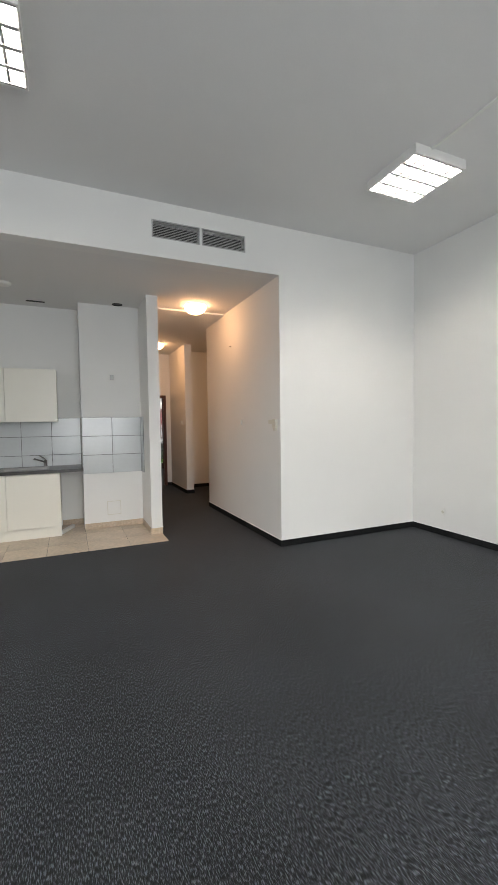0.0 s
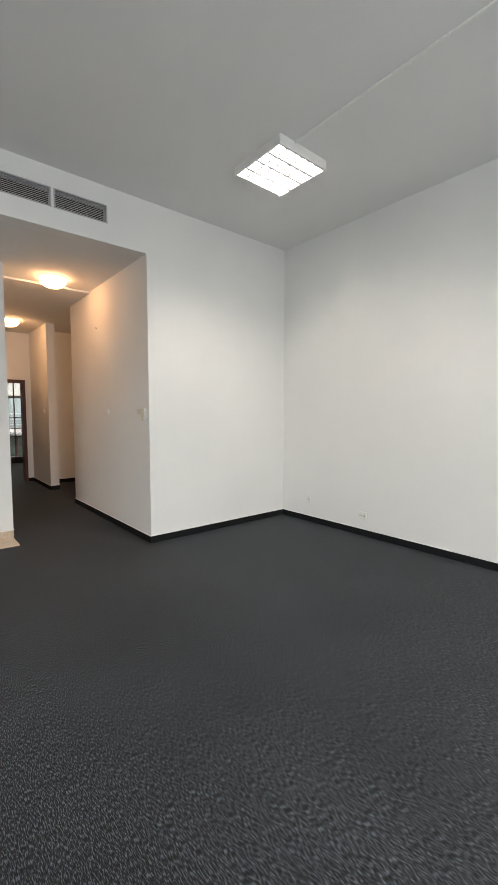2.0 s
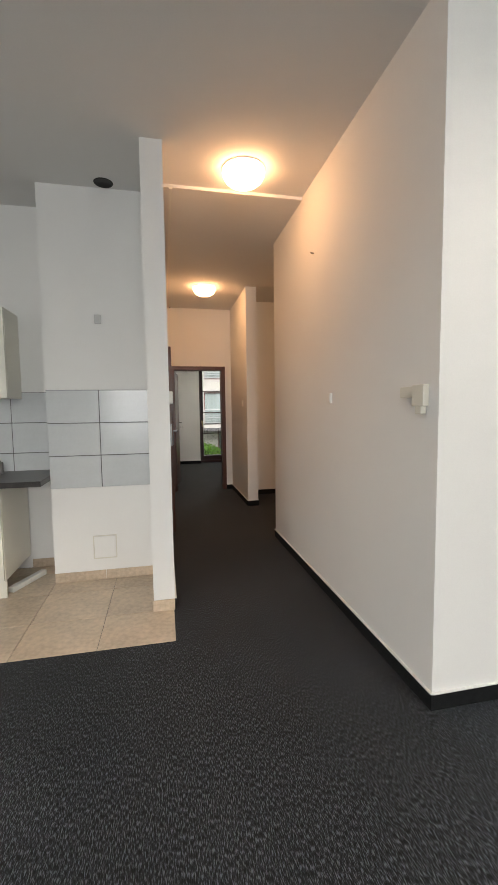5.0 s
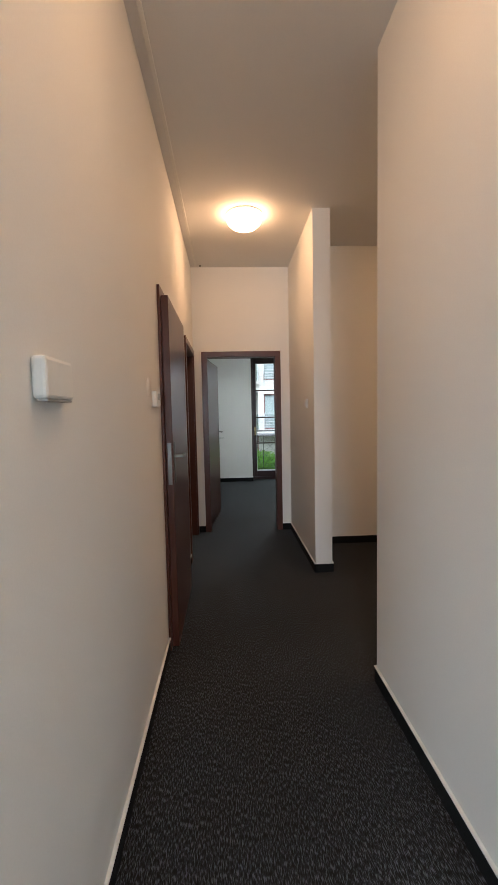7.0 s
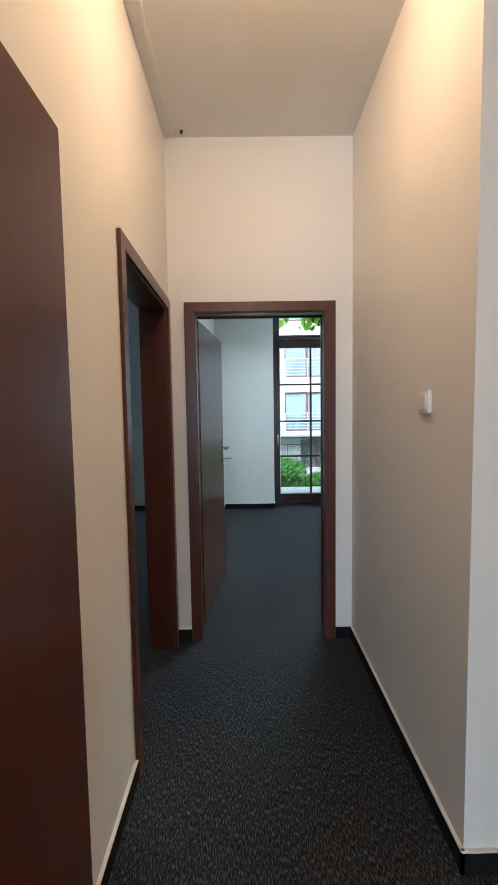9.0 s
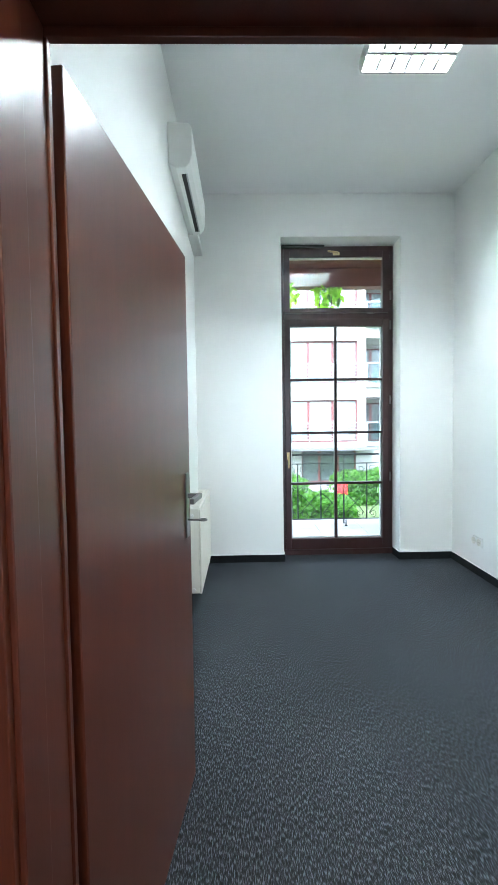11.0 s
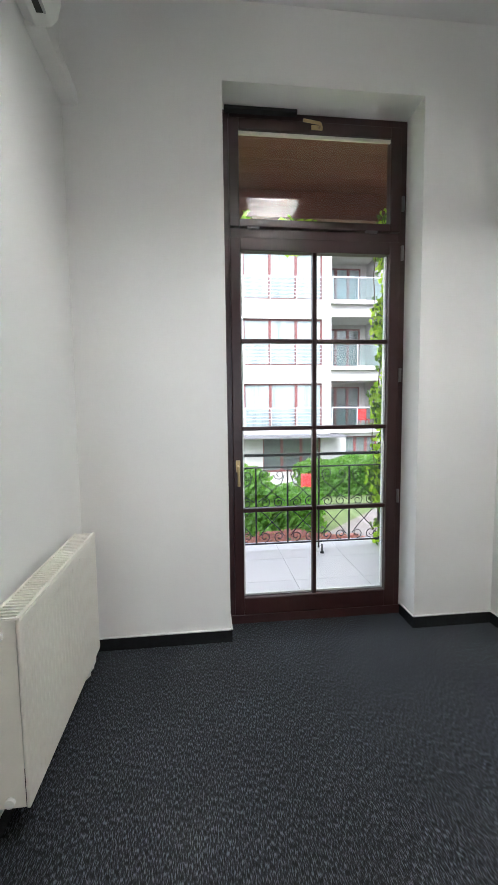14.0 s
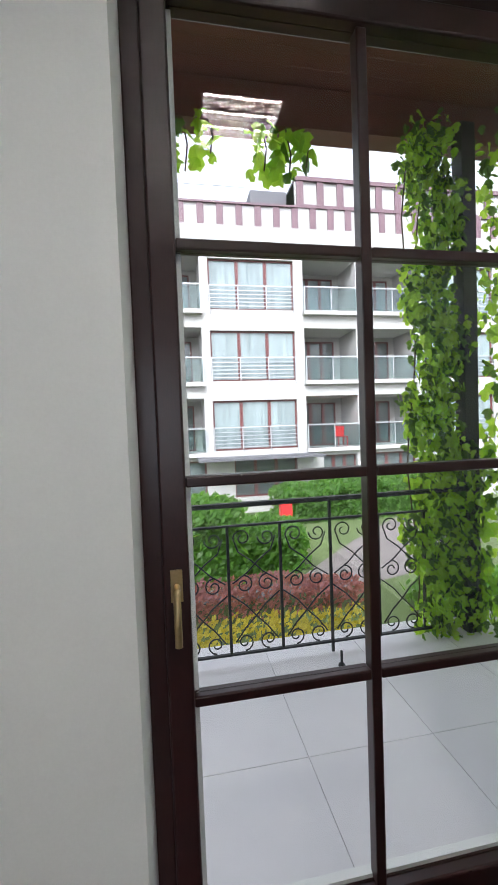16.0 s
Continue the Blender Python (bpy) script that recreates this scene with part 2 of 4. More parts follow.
def obj(name, bm, mats, parent=None, bevel=0.0, m=None, segments=2):
    bmesh.ops.recalc_face_normals(bm, faces=bm.faces)
    me = bpy.data.meshes.new(name)
    bm.to_mesh(me)
    bm.free()
    for k in (mats if isinstance(mats, (list, tuple)) else [mats]):
        me.materials.append(k)
    ob = new(name, me)
    if parent:
        ob.parent = parent
    if m is not None:
        ob.matrix_basis = m
    if bevel:
        b = ob.modifiers.new("bevel", "BEVEL")
        b.width, b.segments, b.limit_method, b.angle_limit = bevel, segments, "ANGLE", radians(40)
    return ob


def boxes(name, rows, mats, parent=None, bevel=0.0, m=None):
    bm = bmesh.new()
    for r in rows:
        bx(bm, *r)
    return obj(name, bm, mats, parent, bevel, m)


def empty(name, m):
    e = new(name)
    e.matrix_basis = m
    e.empty_display_size = 0.1
    return e


def slab_with_holes(name, axis, a0, a1, u0, u1, z0, z1, holes, mats, label=""):
    """A wall across x or y from a0 to a1 thick, with openings (u0, u1, z0, z1) through it."""
    us = sorted({u0, u1, *[h for q in holes for h in q[:2]]})
    zs = sorted({z0, z1, *[h for q in holes for h in q[2:]]})
    solid = {}
    for i in range(len(us) - 1):
        for k in range(len(zs) - 1):
            cu, cz = (us[i] + us[i + 1]) / 2, (zs[k] + zs[k + 1]) / 2
            solid[i, k] = not any(h[0] < cu < h[1] and h[2] < cz < h[3] for h in holes)
    bm, cache = bmesh.new(), {}

    def v(a, u, z):
        if (a, u, z) not in cache:
            cache[a, u, z] = bm.verts.new((a, u, z) if axis == "x" else (u, a, z))
        return cache[a, u, z]
    for (i, k), full in solid.items():
        if not full:
            continue
        p, q, s, t = us[i], us[i + 1], zs[k], zs[k + 1]
        for a in (a0, a1):
            bm.faces.new((v(a, p, s), v(a, q, s), v(a, q, t), v(a, p, t)))
        for di, dk, e in ((-1, 0, (p, s, p, t)), (1, 0, (q, s, q, t)), (0, -1, (p, s, q, s)), (0, 1, (p, t, q, t))):
            if not solid.get((i + di, k + dk), False):
                bm.faces.new((v(a0, e[0], e[1]), v(a1, e[0], e[1]), v(a1, e[2], e[3]), v(a0, e[2], e[3])))
    return tagged(obj(name, bm, mats), label or "white painted plaster wall", "wall", kind="structure")


H1 = 3.56      # office ceiling
HK = 3.035     # kitchen and hall ceiling
HC = 3.012     # inner hall ceiling
H2 = 3.62      # room with the balcony door

# ---- walls ----
slab_with_holes("wall_south", "y", -2.5, -2.3, -2.35, 4.8, 0, H1, [(0.0, 2.4, 0.55, 2.85)], PAINT)
# the west wall's opening is unseen, added for the fill lamp behind it
slab_with_holes("wall_west", "x", -2.35, -2.2, -2.3, 6.75, 0, H1, [(0.4, 2.8, 0.7, 2.9)], PAINT)
slab_with_holes("wall_east", "x", 4.635, 4.8, -2.3, 4.32, 0, H1, [], PAINT)
slab_with_holes("wall_north", "y", 4.32, 4.47, 2.645, 4.8, 0, H1, [], PAINT)
slab_with_holes("wall_hall_east", "x", 2.645, 2.795, 4.47, 6.90, 0, HK + 0.1, [], PAINT)
slab_with_holes("wall_side_passage_south", "y", 6.75, 6.90, 2.795, 4.8, 0, HK, [], PAINT)
slab_with_holes("wall_bulkhead", "y", 4.32, 4.47, -2.2, 2.645, HK, H1, [(1.262, 1.745, 3.215, 3.385), (1.765, 2.245, 3.215, 3.385)], PAINT, "white plaster bulkhead over the kitchen opening")
slab_with_holes("wall_kitchen_back", "y", 6.58, 6.73, -2.2, 1.41, 0, HK, [], PAINT)
slab_with_holes("wall_chimney", "y", 6.18, 6.58, 0.635, 1.41, 0, HK, [], PAINT, "white plaster chimney breast in the kitchen")
slab_with_holes("wall_hall_west", "x", 1.41, 1.550, 5.53, 9.655, 0, HK, [(7.31, 8.11, 0, 2.04), (8.728, 9.566, 0, 2.029)], PAINT)
slab_with_holes("wall_hall_end", "y", 9.655, 9.82, 1.41, 4.32, 0, H2, [(1.6885, 2.5035, 0, 2.0405)], PAINT)
slab_with_holes("wall_pier", "x", 2.645, 2.79, 8.333, 9.655, 0, HC, [], PAINT)
slab_with_holes("wall_side_passage_north", "y", 9.08, 9.23, 2.79, 4.8, 0, HC, [], PAINT)
slab_with_holes("wall_side_passage_end", "x", 4.65, 4.8, 6.90, 9.08, 0, HC, [], PAINT)
slab_with_holes("wall_room_west", "x", 1.41, 1.560, 9.82, 13.18, 0, H2, [], PAINT)
slab_with_holes("wall_room_east", "x", 4.12, 4.32, 9.82, 13.18, 0, H2, [], PAINT)
slab_with_holes("wall_facade", "y", 13.18, 13.47, -2.35, 6.0, -0.02, H2 + 0.3, [(2.41, 3.588, -0.02, 3.21), (-0.9, 0.278, -0.02, 3.21)], PAINT)
slab_with_holes("wall_side_room_west", "x", -2.35, -2.2, 6.75, 13.18, 0, H2, [], PAINT)
slab_with_holes("wall_side_room_south", "y", 6.74, 6.85, -2.2, 1.41, HK - 3.035, H2, [], PAINT)


def plate(name, rows, m, label, category):
    return tagged(boxes(name, rows, m), label, category, kind="structure")


plate("ceiling_office", [(-2.35, -2.5, H1, 4.8, 4.47, H1 + 0.15)], CEIL, "matt white painted office ceiling", "ceiling")
plate("ceiling_kitchen", [(-2.2, 4.47, HK, 2.645, 6.03, HK + 0.12), (-2.2, 6.03, HK, 1.41, 6.73, HK + 0.12)], CEIL, "lowered white kitchen ceiling", "ceiling")
plate("ceiling_hall", [(1.41, 6.03, HC, 2.645, 9.655, HK + 0.12), (2.645, 6.90, HC, 4.8, 9.23, HK + 0.12)], CEIL, "white hall ceiling", "ceiling")
plate("ceiling_room", [(-2.35, 9.655, H2, 4.32, 13.2, H2 + 0.15), (-2.35, 6.74, H2, 1.41, 9.655, H2 + 0.15)], CEIL, "matt white painted room ceiling", "ceiling")
plate("floor_carpet", [(-2.35, -2.5, -0.12, 4.8, 5.135, 0), (1.545, 5.135, -0.12, 4.8, 9.655, 0), (-2.35, 6.74, -0.12, 1.545, 13.2, 0), (1.545, 9.655, -0.12, 4.32, 13.2, 0), (2.41, 13.2, -0.12, 3.588, 13.4, 0)], CARPET, "dark grey flecked loop-pile carpet", "carpet")
plate("floor_kitchen_bed", [(-2.2, 5.135, -0.12, 1.545, 6.73, -0.008)], GROUT, "grout bed under the kitchen tiles", "floor")


def skirt(rows):
    """Carpet edging with a white line on top: (x0, y0, x1, y1, nx, ny), n points into the room."""
    for x0, y0, x1, y1, nx, ny in rows:
        t = 0.009
        a = (min(x0, x1, x0 + nx * t), min(y0, y1, y0 + ny * t), max(x0, x1, x0 + nx * t), max(y0, y1, y0 + ny * t))
        t = 0.012
        c = (min(x0, x1, x0 + nx * t), min(y0, y1, y0 + ny * t), max(x0, x1, x0 + nx * t), max(y0, y1, y0 + ny * t))
        ob = boxes("baseboard", [(a[0], a[1], 0.0, a[2], a[3], 0.075, 0), (c[0], c[1], 0.075, c[2], c[3], 0.081, 1)], [SKIRT, CORD])
        tagged(ob, "dark carpet edging strip with white top line", "baseboard", kind="structure")


skirt([
    (4.635, -2.3, 4.635, 4.32, -1, 0), (2.645, 4.32, 4.635, 4.32, 0, -1), (2.645, 4.311, 2.645, 6.909, -1, 0), (2.645, 6.90, 4.65, 6.90, 0, 1),
    (-2.2, -2.3, -2.2, 5.12, 1, 0), (-2.2, -2.3, 4.635, -2.3, 0, 1),
    (1.550, 5.53, 1.550, 7.262, 1, 0), (1.550, 8.162, 1.550, 8.677, 1, 0), (1.550, 9.617, 1.550, 9.655, 1, 0),
    (1.550, 9.655, 1.642, 9.655, 0, -1), (2.543, 9.655, 2.645, 9.655, 0, -1), (2.645, 8.324, 2.645, 9.655, -1, 0), (2.636, 8.333, 2.799, 8.333, 0, -1), (2.79, 8.333, 2.79, 9.08, 1, 0),
    (2.79, 9.08, 4.65, 9.08, 0, -1), (4.65, 6.90, 4.65, 9.08, -1, 0),
    (1.560, 9.82, 1.560, 13.18, 1, 0), (4.12, 9.82, 4.12, 13.18, -1, 0), (1.560, 13.18, 2.41, 13.18, 0, -1), (3.588, 13.18, 4.12, 13.18, 0, -1),
    (2.41, 13.171, 2.41, 13.36, 1, 0), (3.588, 13.171, 3.588, 13.36, -1, 0), (2.543, 9.82, 4.12, 9.82, 0, 1), (-2.2, 13.18, 1.41, 13.18, 0, -1), (-2.2, 6.85, -2.2, 13.18, 1, 0),
])


# ---- doors ----
def handle(parent, side, x, y, z, toward):
    """Long backplate, square lever and key on the face at y; side is the way the face looks along y, toward the way the lever points along x."""
    bm = bmesh.new()
    y1 = y + side * 0.006
    bx(bm, x - 0.02, min(y, y1), z - 0.155, x + 0.02, max(y, y1), z + 0.085)
    lo, hi = sorted((y1, y + side * 0.055))
    bx(bm, x - 0.009, lo, z - 0.009, x + 0.009, hi, z + 0.009)
    lo, hi = sorted((y + side * 0.043, y + side * 0.058))
    a, b = sorted((x - toward * 0.009, x + toward * 0.12))
    bx(bm, a, lo, z - 0.010, b, hi, z + 0.010)
    return obj("handle", bm, STEEL, parent, 0.003)


def door_frame(name, m, width, height, wall, label, near=0.0, far=0.0, over=0.0):
    """Frame in local axes: x across, y into the wall, z up."""
    d = empty(name, m)
    c = 0.057
    for nm, y0, y1 in (("casing", -0.014, 0.0), ("casing", wall, wall + 0.014)):
        boxes(nm, [(0, y0, 0, c, y1, height - c), (width - c, y0, 0, width, y1, height - c), (0, y0, height - c, width, y1, height)], WOOD, d, 0.0015)
    e, stop = 0.004, 0.008
    a, b, h = c - near, width - c + far, height - c + over
    boxes("jamb", [(a - e, 0, 0, a + 0.001, wall, h - 0.001), (b - 0.001, 0, 0, b + e, wall, h - 0.001), (a - e, 0, h - 0.001, b + e, wall, h + e)], WOOD, d, 0.001)
    boxes("stop", [(a + 0.001, 0.001, 0, c + stop, 0.07, height - c - stop), (width - c - stop, 0.001, 0, b - 0.001, 0.07, height - c - stop), (a + 0.001, 0.001, height - c - stop, b - 0.001, 0.07, h - 0.001)], WOOD, d, 0.002)
    tagged(d, label, "door frame")
    return d


door_frame("door_frame", pose(1.642, 9.655, 0), 0.90, 2.077, 0.165, "mahogany veneered door frame at the hall's end", 0.006, 0.014, 0.016)
door_frame("door_frame", pose(1.552, 7.262, 0, 0, 0, 90), 0.90, 2.083, 0.142, "mahogany veneered door frame in the hall wall")
door_frame("door_frame", pose(1.552, 8.677, 0, 0, 0, 90), 0.94, 2.08, 0.142, "mahogany veneered door frame to the side room")


def door_leaf(name, m, width, height, label, faces):
    """Leaf hinged at local x = 0, thick towards +y from 0 to 0.04."""
    d = empty(name, m)
    leaf = boxes("panel", [(0, 0, 0.008, width, 0.04, height)], WOOD, d, 0.003)
    for side, y in faces:
        handle(leaf, side, width - 0.055, y, 1.13, -1)
    boxes("lock_plate", [(width - 0.0005, 0.009, 0.97, width + 0.002, 0.031, 1.21)], STEEL, d, 0.0005)
    return tagged(d, label, "door")


# leaf of the end door, swung into the room
LEAF = door_leaf("door_leaf", pose(1.700, 9.875, 0, 0, 0, 83), 0.825, 2.025, "open mahogany veneered door with steel lever handle and key", [(-1, 0.0), (1, 0.04)])
kb = bmesh.new()
tube(kb, [(0, 0, 0), (0, -0.045, 0)], 0.004, 8)
tube(kb, [(0.013 * math.cos(a / 8 * math.pi), -0.058 - 0.013 * math.sin(a / 8 * math.pi), 0) for a in range(17)], 0.0035, 6)
tagged(obj("key", kb, STEEL, None, m=LEAF.matrix_basis @ pose(0.77, -0.004, 1.04)), "small steel key in the door lock", "key")
# leaf of the hall door, ajar
door_leaf("door_leaf", pose(1.5665, 8.108, 0, 0, 0, -90), 0.812, 2.035, "ajar mahogany veneered hall door with steel lever handle", [(1, 0.04)])

# ---- balcony door ----
bw = empty("balcony_door", pose(2.41, 13.386, 0.03))
W, HT = 1.178, 3.175
boxes("frame", [(0, 0, 0, 0.05, 0.07, HT), (W - 0.05, 0, 0, W, 0.07, HT), (0.05, 0, HT - 0.055, W - 0.05, 0.07, HT), (0.05, 0, 2.435, W - 0.05, 0.07, 2.495), (0.05, 0, 0, W - 0.05, 0.07, 0.035)], WOODWIN, bw, 0.004)
# lower sash
s0, s1, sz0, sz1 = 0.043, W - 0.043, 0.03, 2.435
gx0, gx1, gz0, gz1 = 0.105, 1.065, 0.145, 2.358
boxes("sash", [(s0, -0.02, sz0, gx0, 0.045, sz1), (gx1, -0.02, sz0, s1, 0.045, sz1), (gx0, -0.02, sz0, gx1, 0.045, gz0), (gx0, -0.02, gz1, gx1, 0.045, sz1)], WOODWIN, bw, 0.006)
mun = [(0.564, -0.008, gz0, 0.592, 0.032, gz1)]
for z in (0.727, 1.26, 1.813):
    mun += [(gx0, -0.009, z - 0.013, 0.564, 0.031, z + 0.013), (0.592, -0.009, z - 0.013, gx1, 0.031, z + 0.013)]
boxes("glazing_bar", mun, WOODWIN, bw, 0.004)
boxes("glazing_bead", [(gx0, 0.02, gz0, gx0 + 0.012, 0.044, gz1), (gx1 - 0.012, 0.02, gz0, gx1, 0.044, gz1), (gx0 + 0.012, 0.02, gz0, gx1 - 0.012, 0.044, gz0 + 0.012)], PLASTIC, bw)
px = [(gx0, 0.564), (0.592, gx1)]
pz = [(gz0, 0.714), (0.74, 1.247), (1.273, 1.80), (1.826, gz1)]
for a, b in px:
    for c, d in pz:
        p = boxes("pane", [(a, 0.010, c, b, 0.014, d)], GLASS, bw)
        p.visible_shadow = False
# upper light
uz0, uz1 = 2.545, 3.058
boxes("sash", [(s0, -0.02, 2.498, gx0, 0.045, HT - 0.05), (gx1, -0.02, 2.498, s1, 0.045, HT - 0.05), (gx0, -0.02, 2.498, gx1, 0.045, uz0), (gx0, -0.02, uz1, gx1, 0.045, HT - 0.05)], WOODWIN, bw, 0.006)
boxes("glazing_bead", [(gx0, -0.004, uz1 - 0.02, gx1, 0.009, uz1 - 0.001)], OLDPLASTIC, bw)
p = boxes("pane", [(gx0, 0.010, uz0, gx1, 0.014, uz1)], GLASS, bw)
p.visible_shadow = False
hb = bmesh.new()
bx(hb, 0.060, -0.028, 0.985, 0.088, -0.02, 1.06)
tube(hb, [(0.074, -0.022, 1.02), (0.074, -0.06, 1.02), (0.074, -0.066, 1.01), (0.074, -0.068, 0.90)], 0.009, 10)
obj("lever", hb, BRASS, bw, 0.002)
hb = bmesh.new()
bx(hb, 0.55, -0.028, HT - 0.10, 0.62, -0.02, HT - 0.075)
tube(hb, [(0.60, -0.022, HT - 0.088), (0.60, -0.055, HT - 0.088), (0.59, -0.062, HT - 0.086), (0.49, -0.064, HT - 0.075)], 0.009, 10)
obj("lever", hb, BRASS, bw, 0.002)
for z in (0.75, 1.55, 2.32, 2.62):
    hb = bmesh.new()
    tube(hb, [(W - 0.035, -0.028, z), (W - 0.035, -0.028, z + 0.09)], 0.009, 10)
    obj("hinge", hb, STEEL, bw)
for x in (0.15, 0.90):
    hb = bmesh.new()
    tube(hb, [(x, -0.026, 2.488), (x + 0.075, -0.026, 2.488)], 0.008, 10)
    obj("hinge", hb, STEEL, bw)
boxes("closer_arm", [(0.02, -0.045, HT - 0.022, 0.46, -0.002, HT - 0.002)], BLACK, bw, 0.003)
boxes("weather_sill", [(0.0, -0.018, -0.03, W, -0.002, 0.028), (0.0, -0.002, -0.03, W, 0.068, -0.0005)], WOODWIN, bw, 0.003)
tagged(bw, "tall dark red wooden balcony door with glazing bars and fanlight", "balcony door", "balcony doors")
copy_thing(bw, pose(-0.9, 13.386, 0.03))


# ---- office and room lights ----
def louvre_lamp(x0, y0, z, top):
    w, l = 0.548, 0.572
    lamp = empty("ceiling_lamp", pose(x0, y0, z))
    h = top - z
    boxes("housing", [(0, 0, 0.0, 0.012, l, h), (w - 0.012, 0, 0.0, w, l, h), (0.012, 0, 0, w - 0.012, 0.012, h), (0.012, l - 0.012, 0, w - 0.012, l, h), (0.012, 0.012, h - 0.008, w - 0.012, l - 0.012, h)], PLASTIC, lamp, 0.002)
    rows, n = [], 4
    pitch = (l - 0.024) / n
    bm = bmesh.new()
    for i in range(n + 1):
        yc = 0.012 + i * pitch
        a, b = max(yc - 0.013, 0.0125), min(yc + 0.013, l - 0.0125)
        v = [bm.verts.new(q) for q in ((0.013, a, 0.001), (0.013, b, 0.001), (0.013, yc, 0.05), (w - 0.013, a, 0.001), (w - 0.013, b, 0.001), (w - 0.013, yc, 0.05))]
        for q in ((0, 1, 4, 3), (1, 2, 5, 4), (2, 0, 3, 5), (0, 2, 1), (3, 4, 5)):
            bm.faces.new([v[k] for k in q])
    obj("reflector", bm, REFLECTOR, lamp)["kind"] = "stuff"
    bm = bmesh.new()
    for i in range(n):
        for k in range(1, 6):
            xc = 0.012 + k * (w - 0.024) / 6
            ya, yb = 0.03 + i * pitch, i * pitch + pitch - 0.006
            v = [bm.verts.new(q) for q in ((xc - 0.009, ya, 0.004), (xc + 0.009, ya, 0.004), (xc, ya, 0.034), (xc - 0.009, yb, 0.004), (xc + 0.009, yb, 0.004), (xc, yb, 0.034))]
            for q in ((0, 1, 4, 3), (1, 2, 5, 4), (2, 0, 3, 5), (0, 2, 1), (3, 4, 5)):
                bm.faces.new([v[j] for j in q])
    obj("louvre_blade", bm, REFLECTOR, lamp)["kind"] = "stuff"
    for i in range(n):
        bm = bmesh.new()
        yc = 0.012 + (i + 0.5) * pitch
        tube(bm, [(0.02, yc, 0.05), (w - 0.02, yc, 0.05)], 0.013, 10)
        obj("fluorescent_tube", bm, TUBEMAT, lamp)
    return tagged(lamp, "lit square fluorescent ceiling lamp with bright louvre", "ceiling lamp", "louvre ceiling lamps")


louvre_lamp(2.996, 2.718, 3.482, H1)
louvre_lamp(-0.24, 2.66, 3.482, H1)
louvre_lamp(2.996, 0.42, 3.482, H1)
louvre_lamp(2.76, 11.17, 3.54, H2)
cb = bmesh.new()
bx(cb, 3.15, 0.99, H1 - 0.014, 3.17, 2.72, H1)
tagged(obj("cable_duct", cb, PLASTIC, None, 0.002), "thin white cable duct along the ceiling", "cable duct")
tagged(boxes("cable_duct", [(1.60, 6.03, HC - 0.012, 1.62, 9.63, HC)], PLASTIC, None, 0.002), "thin white cable duct along the hall ceiling", "cable duct")


def globe_lamp(x, y, z):
    g = empty("ceiling_globe", pose(x, y, z))
    bm = bmesh.new()
    lathe(bm, [(0.0, 0.0), (0.145, 0.0), (0.149, -0.003), (0.149, -0.011), (0.146, -0.012), (0.0, -0.012)], 40)
    obj("base", bm, PLASTIC, g)
    bm = bmesh.new()
    lathe(bm, [(0.147, -0.0115), (0.150, -0.026), (0.145, -0.050), (0.130, -0.076), (0.104, -0.098), (0.070, -0.113), (0.034, -0.121), (0.0, -0.123)], 40)
    obj("shade", bm, GLOBEMAT, g)
    return tagged(g, "lit round frosted glass ceiling lamp with warm glow", "ceiling lamp", "hall ceiling globes")


globe_lamp(2.11, 5.74, HK)
globe_lamp(2.10, 8.45, HC)
globe_lamp(4.42, 7.25, HC)


# ---- air vents ----
def vent(x0, x1, z0, z1):
    v = empty("air_vent", pose(x0, 4.316, z0))
    w, h = x1 - x0, z1 - z0
    boxes("frame", [(0, 0, 0, 0.014, 0.02, h), (w - 0.014, 0, 0, w, 0.02, h), (0.014, 0, 0, w - 0.014, 0.02, 0.012), (0.014, 0, h - 0.012, w - 0.014, 0.02, h)], GRILLE, v, 0.002)
    bm = bmesh.new()
    n = 9
    for i in range(n):
        z = 0.018 + i * (h - 0.03) / n
        q = [bm.verts.new(c) for c in ((0.014, 0.002, z), (w - 0.014, 0.002, z), (w - 0.014, 0.02, z + 0.010), (0.014, 0.02, z + 0.010), (0.014, 0.002, z + 0.006), (w - 0.014, 0.002, z + 0.006), (w - 0.014, 0.02, z + 0.014), (0.014, 0.02, z + 0.014))]
        for f in ((0, 1, 2, 3), (7, 6, 5, 4), (0, 4, 5, 1), (2, 6, 7, 3)):
            bm.faces.new([q[k] for k in f])
    obj("slat", bm, GRILLE, v)["kind"] = "stuff"
    boxes("duct", [(0.002, 0.10, 0.002, w - 0.002, 0.11, h - 0.002)], BLACK, v)
    tagged(v, "grey slatted air vent grille in the bulkhead", "air vent", "bulkhead vents")


vent(1.262, 1.745, 3.215, 3.385)
vent(1.765, 2.245, 3.215, 3.385)

# ---- kitchen ----
def base_unit(x1):
    u = empty("base_cabinet", pose(x1 - 0.6, 5.955, 0))
    boxes("body", [(0, 0.02, 0.13, 0.6, 0.60, 0.815)], CREAM, u, 0.002)
    boxes("door", [(0.003, 0, 0.135, 0.597, 0.0185, 0.805)], CREAM, u, 0.002)
    boxes("plinth", [(0, 0.03, 0, 0.6, 0.046, 0.128)], CREAM, u, 0.001)
    tagged(u, "cream melamine kitchen base cabinet with plain door", "cabinet", "kitchen base cabinets")


def wall_unit(x1):
    u = empty("wall_cabinet", pose(x1 - 0.6, 6.25, 1.465))
    boxes("body", [(0, 0.02, 0, 0.6, 0.33, 0.685)], CREAM, u, 0.002)
    boxes("door", [(0.002, 0, 0.0, 0.598, 0.0185, 0.685)], CREAM, u, 0.002)
    tagged(u, "cream melamine kitchen wall cabinet with plain door", "cabinet", "kitchen wall cabinets")


